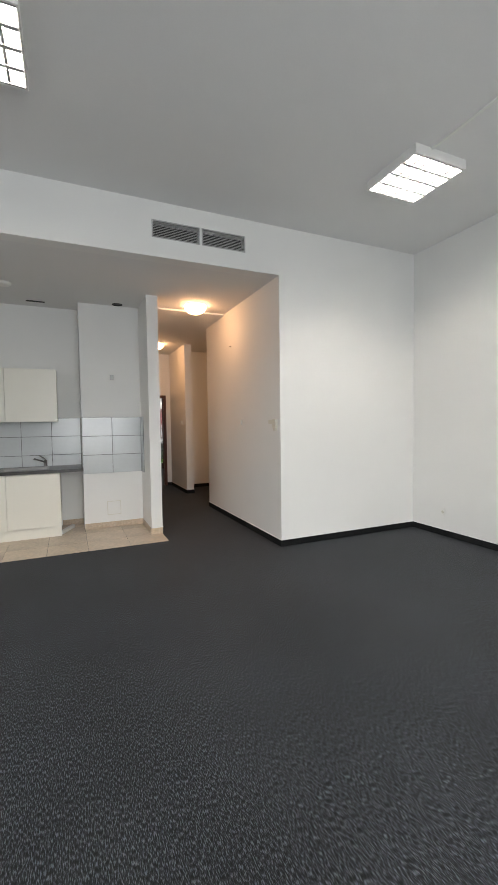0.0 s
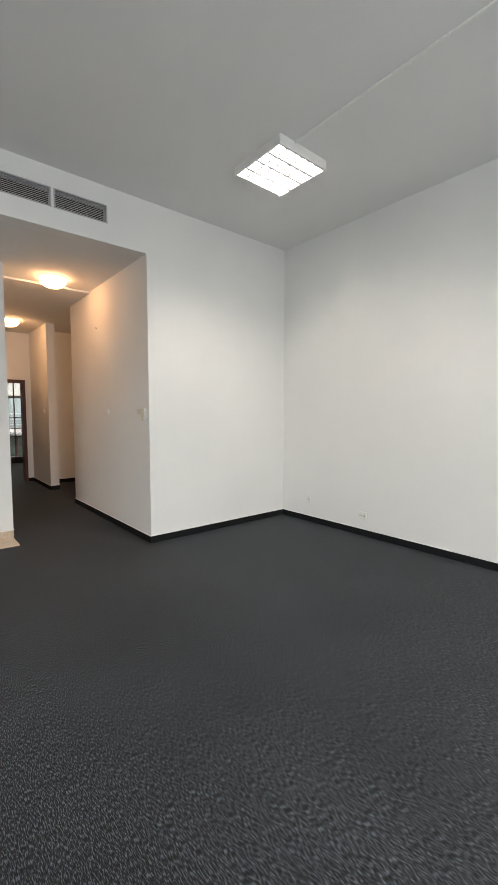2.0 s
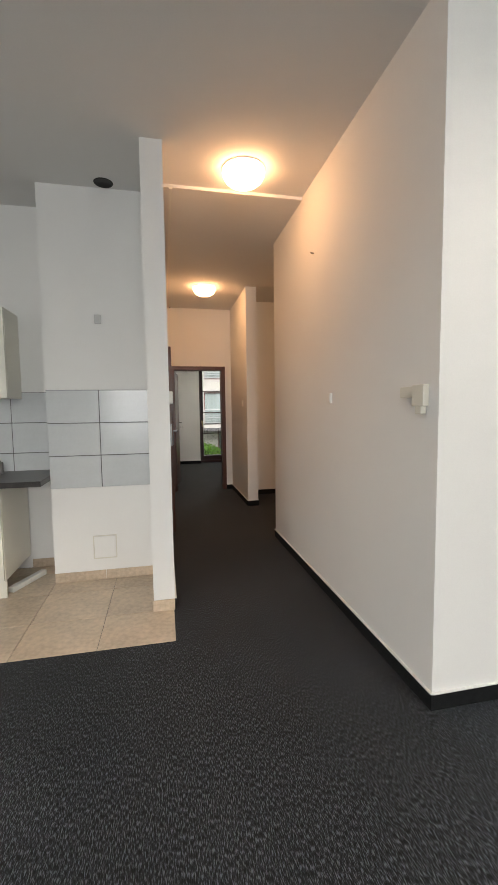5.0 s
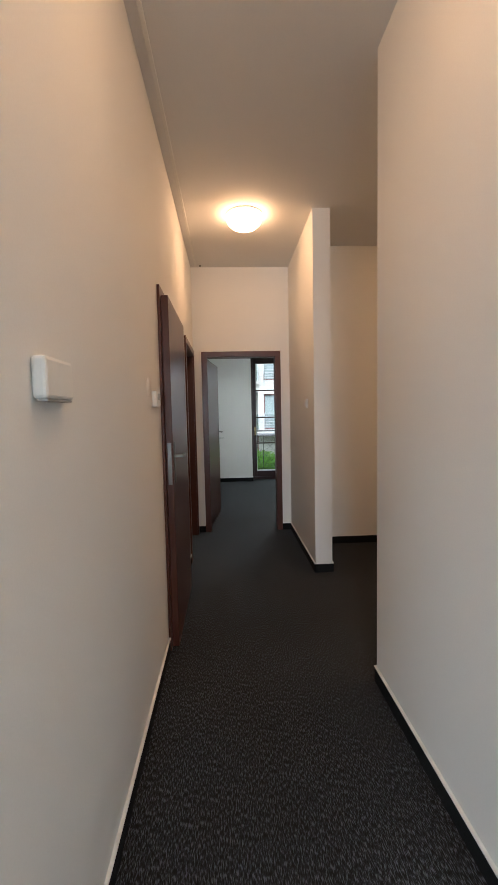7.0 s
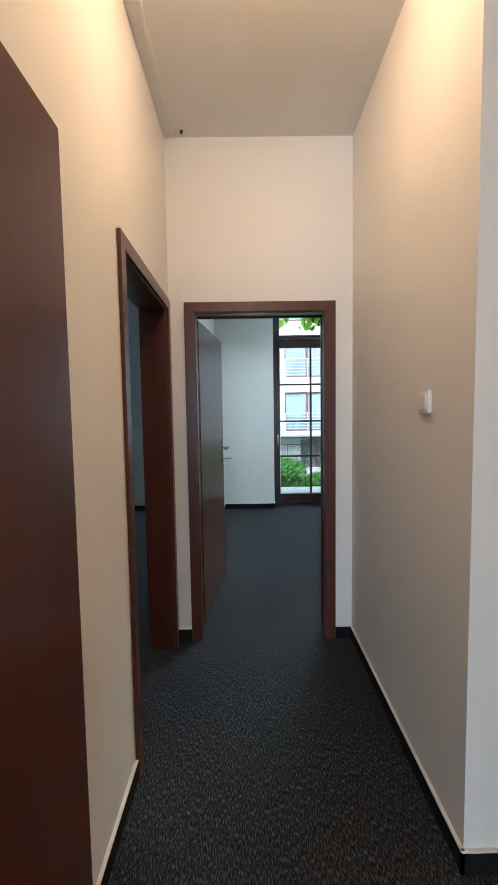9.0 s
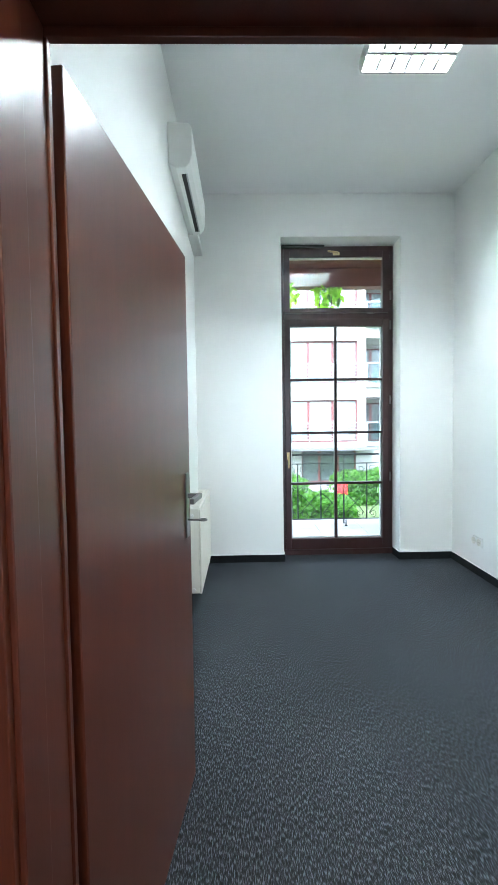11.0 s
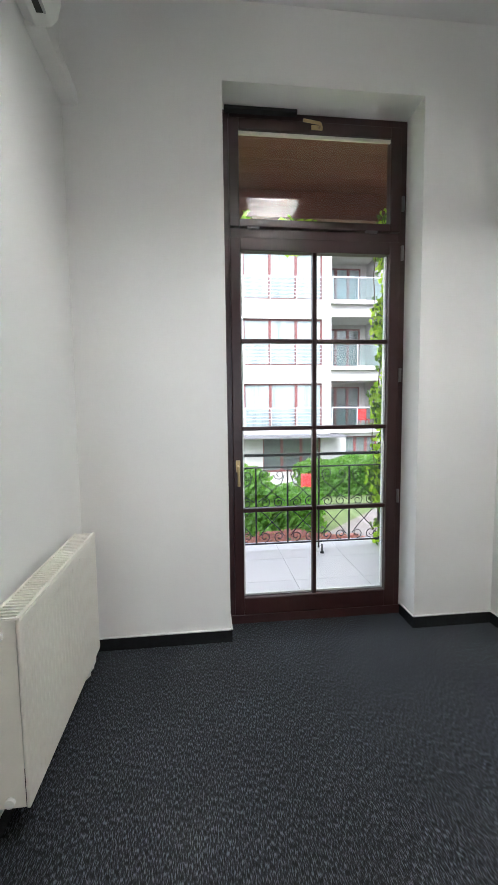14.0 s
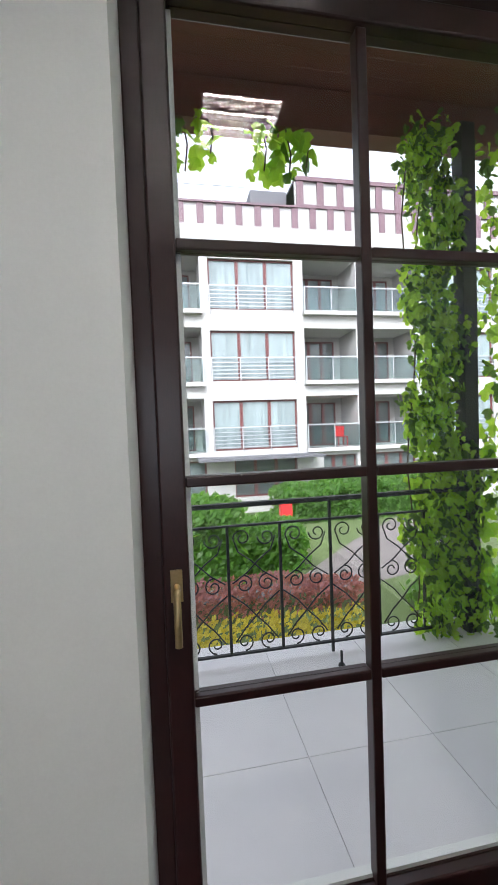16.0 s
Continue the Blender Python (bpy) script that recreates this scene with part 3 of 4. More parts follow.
for i in range(2):
    base_unit(0.355 - 0.6 * i)
    wall_unit(0.345 - 0.6 * i)
tagged(boxes("countertop", [(-0.87, 5.935, 0.817, -0.32, 6.578, 0.857), (-0.32, 5.935, 0.817, 0.22, 6.02, 0.857), (-0.32, 6.46, 0.817, 0.22, 6.578, 0.857), (0.22, 5.935, 0.817, 0.632, 6.578, 0.857)], COUNTER, None, 0.002), "dark stone-look kitchen countertop with inset sink", "countertop")
sk = empty("sink", pose(-0.32, 6.02, 0.857))
boxes("rim", [(-0.012, -0.012, 0, 0.552, 0.0, 0.004), (-0.012, 0.44, 0, 0.552, 0.452, 0.004), (-0.012, 0, 0, 0, 0.44, 0.004), (0.54, 0, 0, 0.552, 0.44, 0.004)], STEEL, sk, 0.001)
boxes("bowl", [(0.001, 0.001, -0.039, 0.539, 0.439, -0.036), (0.001, 0.001, -0.036, 0.004, 0.439, 0), (0.536, 0.001, -0.036, 0.539, 0.439, 0), (0.004, 0.001, -0.036, 0.536, 0.004, 0), (0.004, 0.436, -0.036, 0.536, 0.439, 0)], STEEL, sk)
tagged(sk, "steel sink set into the dark countertop", "sink")
fb = bmesh.new()
lathe(fb, [(0.0, 0.0), (0.026, 0.0), (0.024, 0.01), (0.021, 0.015), (0.021, 0.085), (0.0, 0.09)], 16)
tube(fb, [(0, 0, 0.05), (-0.04, -0.03, 0.075), (-0.13, -0.10, 0.115), (-0.135, -0.105, 0.10)], 0.011, 10)
tube(fb, [(0, 0, 0.088), (-0.01, -0.01, 0.105), (-0.075, -0.02, 0.155)], 0.008, 10)
tagged(obj("tap", fb, STEEL, None, m=pose(0.17, 6.52, 0.857)), "chrome single-lever kitchen mixer tap", "tap")
tagged(boxes("plinth_offcut", [(-0.025, -0.18, 0, 0.025, 0.18, 0.04)], PLASTIC, None, 0.004, m=pose(0.42, 6.24, 0.0, 0, 0, -24)), "loose white pipe cover lying on the tiles", "pipe cover")
ah = empty("access_hatch", pose(0.93, 6.18, 0.17))
boxes("frame", [(0, -0.005, 0, 0.007, 0, 0.19), (0.173, -0.005, 0, 0.18, 0, 0.19), (0.007, -0.005, 0, 0.173, 0, 0.007), (0.007, -0.005, 0.183, 0.173, 0, 0.19)], OLDPLASTIC, ah, 0.001)
boxes("door", [(0.009, -0.006, 0.009, 0.171, 0, 0.181)], PAINT, ah, 0.001)
tagged(ah, "white access hatch low in the chimney breast", "access hatch")
sp = empty("blank_plate", pose(1.035, 6.18, 2.06))
boxes("plate", [(-0.025, -0.008, -0.035, 0.025, 0, 0.035)], GRILLE, sp, 0.003)
tagged(sp, "small grey blanking plate on the chimney breast", "wall plate")
hb = bmesh.new()
lathe(hb, [(0.0, -0.001), (0.056, -0.001), (0.056, -0.004), (0.068, -0.004), (0.070, 0.0)], 24)
tagged(obj("ceiling_hole", hb, BLACK, None, m=pose(1.125, 6.10, HK)), "round dark duct outlet in the kitchen ceiling", "duct outlet")
tagged(boxes("ceiling_slot", [(0.02, 6.30, HK - 0.01, 0.24, 6.33, HK)], BLACK, None, 0.001), "dark narrow slot vent in the kitchen ceiling", "slot vent")
hb = bmesh.new()
lathe(hb, [(0.0, -0.03), (0.07, -0.028), (0.085, -0.015), (0.09, 0.0)], 24)
tagged(obj("smoke_detector", hb, PLASTIC, None, m=pose(-0.16, 5.68, HK)), "round white detector on the kitchen ceiling", "detector")


# ---- small fittings ----
def socket(m, w, h, label, double=False):
    s = empty("socket", m)
    boxes("plate", [(-w / 2, -0.016, -h / 2, w / 2, 0, h / 2)], PLASTIC, s, 0.004)
    bm = bmesh.new()
    for cx in ((-w / 4, w / 4) if double else (0,)):
        for dx in (-0.009, 0.009):
            bx(bm, cx + dx - 0.003, -0.0186, -0.003, cx + dx + 0.003, -0.0165, 0.003)
    obj("contact", bm, BLACK, s)["kind"] = "stuff"
    for cx in ((-w / 4, w / 4) if double else (0,)):
        bm = bmesh.new()
        rr = min(w / (4 if double else 2), h / 2) * 0.78
        lathe(bm, [(0.0, 0.0), (rr * 0.82, 0.0), (rr * 0.86, 0.003), (rr, 0.003), (rr, -0.003)], 20)
        bmesh.ops.transform(bm, matrix=pose(cx, -0.017, 0, 90), verts=bm.verts)
        obj("well", bm, OLDPLASTIC, s)
    tagged(s, label, "socket", "wall sockets")


def switch(m, label, w=0.08, h=0.08):
    s = empty("light_switch", m)
    boxes("plate", [(-w / 2, -0.016, -h / 2, w / 2, 0, h / 2)], PLASTIC, s, 0.004)
    boxes("rocker", [(-w / 2 + 0.012, -0.021, -h / 2 + 0.012, w / 2 - 0.012, -0.016, h / 2 - 0.012)], PLASTIC, s, 0.003)
    tagged(s, label, "light switch", "light switches")


socket(pose(4.635, 3.834, 0.292, 0, 0, -90) @ pose(0, 0, 0), 0.05, 0.10, "tall white socket on the office wall", False)
socket(pose(4.635, 3.02, 0.232, 0, 0, -90), 0.095, 0.085, "white double socket low on the office wall", True)
socket(pose(4.12, 12.725, 0.306, 0, 0, -90), 0.16, 0.08, "white double socket low on the room wall", True)
socket(pose(1.560, 11.83, 0.31, 0, 0, 90), 0.08, 0.12, "white socket beside the radiator")
switch(pose(2.645, 8.633, 1.449, 0, 0, -90), "white light switch on the hall pier")
switch(pose(2.645, 5.45, 1.42, 0, 0, -90), "small round white switch on the hall wall", 0.05, 0.07)
ic = empty("intercom", pose(1.550, 5.83, 1.445, 0, 0, 90))
boxes("body", [(-0.07, -0.030, -0.042, 0.07, 0, 0.042)], PLASTIC, ic, 0.008)
boxes("underside_grille", [(-0.062, -0.027, -0.0455, 0.062, -0.006, -0.0415)], GRILLE, ic)
tagged(ic, "white plastic wall box beside the kitchen partition", "wall box")
th = empty("thermostat", pose(1.550, 7.06, 1.45, 0, 0, 90))
boxes("body", [(-0.055, -0.026, -0.04, 0.055, 0, 0.04)], PLASTIC, th, 0.006)
boxes("display", [(-0.028, -0.028, -0.005, 0.028, -0.0255, 0.028)], GRILLE, th, 0.001)
tagged(th, "white thermostat on the hall wall", "thermostat")
rc = bmesh.new()
lathe(rc, [(0.0, 0.0), (0.046, 0.0), (0.046, 0.004), (0.043, 0.007), (0.0, 0.009)])
rc = obj("junction_cover", rc, PLASTIC)
rc.matrix_world = pose(1.546, 6.935, 1.50, 0, 90, 0)
tagged(rc, "round cream junction box cover on the hall wall", "wall cover")
kx = empty("door_contact_box", pose(2.645, 4.44, 1.40, 0, 0, -90))
boxes("body", [(-0.03, -0.03, -0.045, 0.055, 0, 0.05)], OLDPLASTIC, kx, 0.004)
boxes("arm", [(-0.13, -0.026, -0.005, -0.03, -0.004, 0.045)], OLDPLASTIC, kx, 0.004)
boxes("stub", [(0.0, -0.034, -0.08, 0.045, -0.006, -0.045)], OLDPLASTIC, kx, 0.004)
tagged(kx, "ivory plastic wall fitting near the hall corner", "wall fitting")
nb = bmesh.new()
tube(nb, [(0, 0, 0), (-0.02, 0, 0), (-0.024, 0, 0.008)], 0.005, 8)
tagged(obj("wall_hook", nb, STEEL, None, m=pose(2.645, 5.78, 2.51)), "small metal hook high on the hall wall", "hook")
nb = bmesh.new()
lathe(nb, [(0.0, -0.016), (0.006, -0.016), (0.009, -0.006), (0.009, 0.0)], 12)
tagged(obj("cable_end", nb, BLACK, None, m=pose(1.66, 9.60, HC)), "dark cable end at the hall ceiling corner", "cable end")

# ---- radiator ----
rd = empty("radiator", pose(1.590, 12.07, 0.15))
L, RH, RD = 0.885, 0.635, 0.104
boxes("front_panel", [(RD - 0.012, 0, 0, RD, L, RH - 0.008)], ENAMEL, rd, 0.004)
boxes("side_cover", [(0.003, 0.0, 0.006, RD - 0.013, 0.002, RH - 0.004), (0.003, L - 0.002, 0.006, RD - 0.013, L, RH - 0.004)], ENAMEL, rd, 0.001)["kind"] = "stuff"
boxes("back_panel", [(0, 0.004, 0.0, 0.010, L - 0.004, RH - 0.02)], ENAMEL, rd, 0.003)
boxes("top_grille", [(0.004, 0.004, RH - 0.010, 0.012, L - 0.004, RH), (RD - 0.014, 0.004, RH - 0.007, RD - 0.002, L - 0.004, RH)] + [(0.012, 0.01 + i * (L - 0.03) / 40, RH - 0.010, RD - 0.014, 0.018 + i * (L - 0.03) / 40, RH - 0.003) for i in range(41)], ENAMEL, rd)
boxes("rib", [(RD - 0.001, 0.03 + i * (L - 0.06) / 24 - 0.006, 0.03, RD + 0.0015, 0.03 + i * (L - 0.06) / 24 + 0.006, RH - 0.04) for i in range(25)], ENAMEL, rd, 0.002)
vb = bmesh.new()
tube(vb, [(0.038, 0.0, RH - 0.055), (0.038, -0.012, RH - 0.055)], 0.017, 16)
tube(vb, [(0.038, -0.012, RH - 0.055), (0.038, -0.018, RH - 0.055)], 0.008, 12)
tube(vb, [(0.045, 0.0, 0.03), (0.045, -0.012, 0.03)], 0.015, 16)
obj("plug", vb, PLASTIC, rd)["kind"] = "stuff"
vb = bmesh.new()
for y in (L - 0.12, L - 0.06):
    tube(vb, [(0.075, y, 0.01), (0.075, y, -0.07), (0.06, y, -0.085), (-0.03, y, -0.088)], 0.010, 10)
obj("pipe", vb, PLASTIC, rd)
boxes("valve_block", [(0.055, L - 0.135, -0.045, 0.095, L - 0.045, -0.004)], PLASTIC, rd, 0.006)
boxes("bracket", [(-0.04, 0.14, 0.1, 0.0, 0.17, 0.55), (-0.04, L - 0.17, 0.1, 0.0, L - 0.14, 0.55)], ENAMEL, rd)["kind"] = "stuff"
tagged(rd, "cream enamelled panel radiator with fluted front", "radiator")
pb = bmesh.new()
bx(pb, 1.561, 11.70, 0.081, 1.59, 12.05, 0.115)
tagged(obj("pipe_cover", pb, PLASTIC, None, 0.003), "white pipe duct above the carpet edging", "pipe duct")
jb = boxes("junction_box", [(1.561, 11.60, 0.06, 1.61, 11.70, 0.14)], PLASTIC, None, 0.006)
tagged(jb, "small white junction box on the pipe duct", "junction box")

# ---- air conditioner ----
ac = empty("air_conditioner", pose(1.560, 11.80, 3.025))
bm = bmesh.new()
prof = [(0, 0.03), (0.05, 0.0), (0.112, 0.004), (0.140, 0.035), (0.154, 0.09), (0.154, 0.24), (0.140, 0.275), (0.0, 0.285)]
a = [bm.verts.new((x, 0, z)) for x, z in prof]
b = [bm.verts.new((x, 0.93, z)) for x, z in prof]
bm.faces.new(a)
bm.faces.new(b[::-1])
for i in range(len(prof)):
    j = (i + 1) % len(prof)
    bm.faces.new((a[i], a[j], b[j], b[i]))
obj("body", bm, PLASTIC, ac, 0.006)
boxes("outlet_slot", [(0.076, 0.07, -0.001, 0.104, 0.86, 0.02)], BLACK, ac)
boxes("louvre_flap", [(0.104, 0.07, -0.004, 0.113, 0.86, 0.010)], GRILLE, ac, 0.001)
tagged(ac, "white wall-mounted split air conditioner with dark outlet slot", "air conditioner")
tagged(boxes("pipe_trunking", [(1.560, 12.73, 3.03, 1.645, 13.18, 3.10)], PLASTIC, None, 0.004), "white trunking from the air conditioner to the facade", "trunking")


# ---- balcony ----
plate("balcony_slab", [(1.2, 13.47, -0.30, 5.4, 15.06, -0.042)], STUCCO, "concrete balcony slab", "balcony")
plate("balcony_soffit", [(0.2, 13.47, 3.60, 6.0, 15.2, 3.72)] + [(0.2, 13.5 + i * 0.125, 3.594, 6.0, 13.622 + i * 0.125, 3.60) for i in range(12)], BOARD, "red-brown boarded underside of the balcony roof", "soffit")
plate("balcony_beam", [(0.2, 15.0, 3.33, 6.0, 15.15, 3.588)], BOARD, "dark brown front beam of the balcony roof", "beam")
plate("threshold", [(2.41, 13.458, -0.04, 3.588, 13.56, 0.025)], FSTEEL, "metal outer door sill", "sill")
pst = boxes("balcony_post", [(4.39, 14.80, -0.042, 4.49, 14.90, 3.33)], IRON, None, 0.004)
tagged(pst, "dark painted balcony post wrapped in ivy", "post")


def scroll(bm, cx, cz, r, turns, start, flip, y):
    pts = []
    n = int(14 * turns)
    for i in range(n + 1):
        f = i / n
        a = start + flip * f * turns * 2 * math.pi
        q = r * (1 - 0.72 * f)
        pts.append((cx + q * math.cos(a), y, cz + q * math.sin(a)))
    tube(bm, pts, 0.005, 5)


rl = empty("balcony_railing", pose(0, 14.82, 0))
bm = bmesh.new()
bx(bm, 1.3, -0.02, 0.935, 4.39, 0.02, 0.962)
bx(bm, 1.3, -0.012, 0.815, 4.39, 0.012, 0.828)
bx(bm, 1.3, -0.012, 0.03, 4.39, 0.012, 0.042)
obj("rail", bm, IRON, rl, 0.002)
for i in range(9):
    x = 1.50 + 0.325 * i - 0.02
    if x < 4.2:
        bm = bmesh.new()
        bx(bm, x - 0.008, -0.008, -0.042 if i % 3 == 0 else 0.03, x + 0.008, 0.008, 0.935 if i % 3 == 0 else 0.815)
        obj("baluster", bm, IRON, rl)
bm = bmesh.new()
for i in range(9):
    x = 1.48 + 0.325 * i + 0.1625
    for s in (-1, 1):
        scroll(bm, x + s * 0.075, 0.745, 0.055, 1.2, math.pi / 2 * (1 + s) - math.pi / 2 * (1 - s), s, 0)
        scroll(bm, x + s * 0.070, 0.46, 0.055, 1.25, math.pi / 2, s, 0)
        scroll(bm, x + s * 0.075, 0.105, 0.055, 1.2, -math.pi / 2, -s, 0)
        tube(bm, [(x + s * 0.13, 0, 0.745), (x + s * 0.10, 0, 0.66), (x + s * 0.02, 0, 0.60), (x - s * 0.05, 0, 0.53), (x - s * 0.14, 0, 0.47)], 0.005, 5)
        tube(bm, [(x + s * 0.15, 0, 0.40), (x + s * 0.06, 0, 0.33), (x, 0, 0.26), (x - s * 0.07, 0, 0.19), (x - s * 0.13, 0, 0.11)], 0.005, 5)
obj("scrollwork", bm, IRON, rl)["kind"] = "stuff"
tagged(rl, "black wrought iron balcony railing with scrolls", "railing")
tb = bmesh.new()
lathe(tb, [(0.0, 0.0), (0.022, 0.0), (0.018, 0.012), (0.008, 0.02), (0.008, 0.09), (0.0, 0.092)], 12)
tagged(obj("door_stop", tb, IRON, None, m=pose(3.42, 14.66, -0.03)), "small metal stop on the balcony floor", "door stop")


# ---- plants ----
def leaf(bm, p, n, up, size, mi=0):
    """A five-lobed leaf, slightly folded."""
    n = n.normalized()
    u = up - n * up.dot(n)
    u = u.normalized() if u.length > 1e-3 else n.orthogonal().normalized()
    w = n.cross(u)
    shape = ((0, -0.5), (0.28, -0.42), (0.5, -0.05), (0.24, 0.08), (0.3, 0.35), (0, 0.62))
    c = bm.verts.new(p)
    right = [bm.verts.new(p + (w * x + u * y - n * abs(x) * 0.3) * size) for x, y in shape]
    left = [right[0]] + [bm.verts.new(p + (-w * x + u * y - n * abs(x) * 0.3) * size) for x, y in shape[1:5]] + [right[5]]
    for side in (right, left):
        for i in range(5):
            bm.faces.new((c, side[i], side[i + 1])).material_index = mi


def rough(rng):
    return Vector((rng.uniform(-1, 1), rng.uniform(-1, 1), rng.uniform(-1, 1)))


def ivy(name, label, spots, stems, seed, deep=0.3):
    """spots: (x, y, z, rx, ry, rz, count, size) clouds of leaves; stems: runs of points."""
    rng = random.Random(seed)
    e = empty(name, pose(0, 0, 0))
    bm = bmesh.new()
    for x, y, z, rx, ry, rz, count, size in spots:
        for _ in range(count):
            d = rough(rng)
            p = Vector((x + rx * d.x, y + ry * d.y, z + rz * d.z))
            leaf(bm, p, Vector((rng.uniform(-1.3, 1.3), -1.0, rng.uniform(-0.7, 1.2))), Vector((rng.uniform(-0.6, 0.6), 0, -1)), size * rng.uniform(0.6, 1.25), int(rng.random() < deep))
    obj("leaves", bm, [IVYLEAF, DEEPLEAF], e)["kind"] = "stuff"
    bm = bmesh.new()
    for run in stems:
        tube(bm, run, 0.005, 6)
    obj("stem", bm, STEM, e)["kind"] = "stuff"
    tagged(e, label, "climbing plant")


rng = random.Random(4)
spots, stems = [], []
for i in range(34):
    z = 0.02 + i * 0.098
    low = max(0.0, min(1.0, (1.35 - z) / 0.3))
    wide = 0.15 + 0.06 * math.sin(i * 1.7) * math.sin(i * 0.37 + 1) + 0.10 * low
    spots.append((4.215 + 0.06 * math.sin(i * 0.75) + 0.09 * low, 14.86 + 0.02 * math.sin(i * 2.1), z, wide, 0.11, 0.09, int(125 + 60 * low), 0.052))
for k in range(4):
    x0 = 4.08 + 0.09 * k
    stems.append([(x0 + 0.05 * math.sin(j * 1.1 + k), 14.93 + 0.02 * math.sin(j + k), -0.04 + j * 0.28) for j in range(13)])
spots.append((4.85, 14.75, 1.6, 0.35, 0.35, 1.7, 1500, 0.075))
ivy("climbing_ivy", "dense bright green ivy climbing the balcony post", spots, stems, 5, 0.36)
spots, stems = [], []
for x, drop, n in ((2.48, 0.20, 12), (2.62, 0.28, 16), (2.78, 0.16, 8), (3.12, 0.24, 16), (3.28, 0.30, 18), (3.40, 0.2, 10), (2.1, 0.25, 14), (1.8, 0.2, 12)):
    spots.append((x, 15.02, 3.30 - drop / 2, 0.09, 0.05, drop / 2 + 0.05, n, 0.12))
    stems.append([(x, 15.02, 3.36), (x + 0.03, 15.0, 3.30 - drop / 2), (x + 0.01, 15.0, 3.28 - drop)])
ivy("hanging_ivy", "green ivy shoots hanging from the balcony beam", spots, stems, 6, 0.08)


def bush(name, label, x0, y0, z0, x1, y1, z1, count, size, m, seed, category="hedge"):
    """A clipped or loose mass of many small leaves over a rounded block."""
    r = random.Random(seed)
    bm = bmesh.new()
    for _ in range(count):
        fx, fy, fz = r.random(), r.random() ** 1.6, r.random()
        if r.random() < 0.45:
            fz = 1.0
        top = 1 - 0.25 * abs(2 * fx - 1) ** 3 - 0.2 * (2 * fy - 1) ** 2 + 0.10 * math.sin(fx * 23 + seed) * math.sin(fx * 9)
        p = Vector((x0 + (x1 - x0) * fx, y0 + (y1 - y0) * fy, z0 + (z1 - z0) * fz * top)) + rough(r) * size * 0.6
        n = rough(r) + Vector((0, -0.6, 0.8))
        u = n.orthogonal().normalized()
        w = n.normalized().cross(u)
        s = size * r.uniform(0.5, 1.2)
        q = [bm.verts.new(p + u * s * 0.6), bm.verts.new(p + w * s * 0.33), bm.verts.new(p - u * s * 0.6), bm.verts.new(p - w * s * 0.33)]
        bm.faces.new(q)
    if category == "hedge":
        bx(bm, x0 + 0.2, y0 + 0.25, z0, x1 - 0.2, y1 - 0.2, z0 + (z1 - z0) * 0.62)
    tagged(obj(name, bm, m), label, category, kind="stuff")


G = -2.3
plate("ground", [(-600, 15.6, G - 0.5, 600, 900, G)], LAWN, "garden lawn between the houses", "ground")
plate("ground_near", [(-40, 13.47, G - 0.5, 40, 15.6, G)], LAWN, "garden soil below the balcony", "ground")
pb = bmesh.new()
inner, outer = [], []
for i in range(17):
    f = i / 16
    inner.append(pb.verts.new((5.2 + 5.8 * f, 21.6 + 6.3 * f - 1.0 * f * f, G + 0.01)))
    outer.append(pb.verts.new((5.2 + 8.0 * f, 20.9 + 3.6 * f * f, G + 0.01)))
for i in range(16):
    pb.faces.new((inner[i], inner[i + 1], outer[i + 1], outer[i]))
tagged(obj("garden_path", pb, PAVING), "curved reddish paved garden path", "path", kind="structure")
plate("garden_path_front", [(-12, 20.9, G, 5.2, 21.6, G + 0.012)], PAVING, "straight paved garden path", "path")
bush("hedge", "dense clipped green garden hedge", -7, 21.8, G, 4.1, 23.3, -0.12, 13000, 0.19, HEDGELEAF, 11)
bush("hedge", "low clipped green garden hedge", 3.9, 22.2, G, 5.7, 23.8, -1.12, 4500, 0.17, HEDGELEAF, 12)
bush("hedge", "rounded green garden shrub mass", 6.2, 26.9, G, 14.5, 28.6, -0.75, 9500, 0.2, HEDGELEAF, 13)
bush("barberry_bed", "low purple barberry shrubs in a row", -5, 20.0, G, 6.2, 20.8, G + 0.62, 6500, 0.11, PURPLELEAF, 14, "shrub")
bush("ground_cover", "low yellow-green ground cover planting", -5, 16.2, G, 6.0, 19.9, G + 0.2, 12000, 0.12, YELLOWLEAF, 15, "ground cover")
bush("hedge", "green shrubs beside the garden path", 7.0, 17.5, G, 11.0, 20.0, -1.7, 4200, 0.16, HEDGELEAF, 16)

# ---- house across the garden ----
FY = 29.6
house = empty("apartment_house", pose(0, FY, G + 0.62))
ZS = [(-0.2 - G, 1.92 - G), (2.75 - G, 4.87 - G), (5.75 - G, 7.87 - G)]
WIDE = [(-5.6, -1.9), (4.15, 7.85), (14.0, 17.7)]
LOG = [(-1.5, 0.9), (1.35, 3.8), (8.27, 10.7), (11.15, 13.6)]
holes = []
for z0, z1 in ZS:
    holes += [(a, b, z0, z1) for a, b in WIDE] + [(a, b, z0 - 0.05, z1 + 0.12) for a, b in LOG]
holes += [(-5.6, -1.9, 0.05, 1.55), (1.2, 3.8, 0.05, 1.7), (5.0, 7.8, 0.05, 1.7), (9.0, 10.6, 0.05, 1.7), (11.4, 13.6, 0.05, 1.7)]
wl = slab_with_holes("wall", "y", 0.0, 0.35, -14, 26, -0.62, 9.25 - G, holes, STUCCO)
wl.parent = house
for k in ("label", "category", "kind"):
    del wl[k]
boxes("wall_back", [(-14, 1.9, 0, 24, 2.1, 9.25 - G)], STUCCO, house)
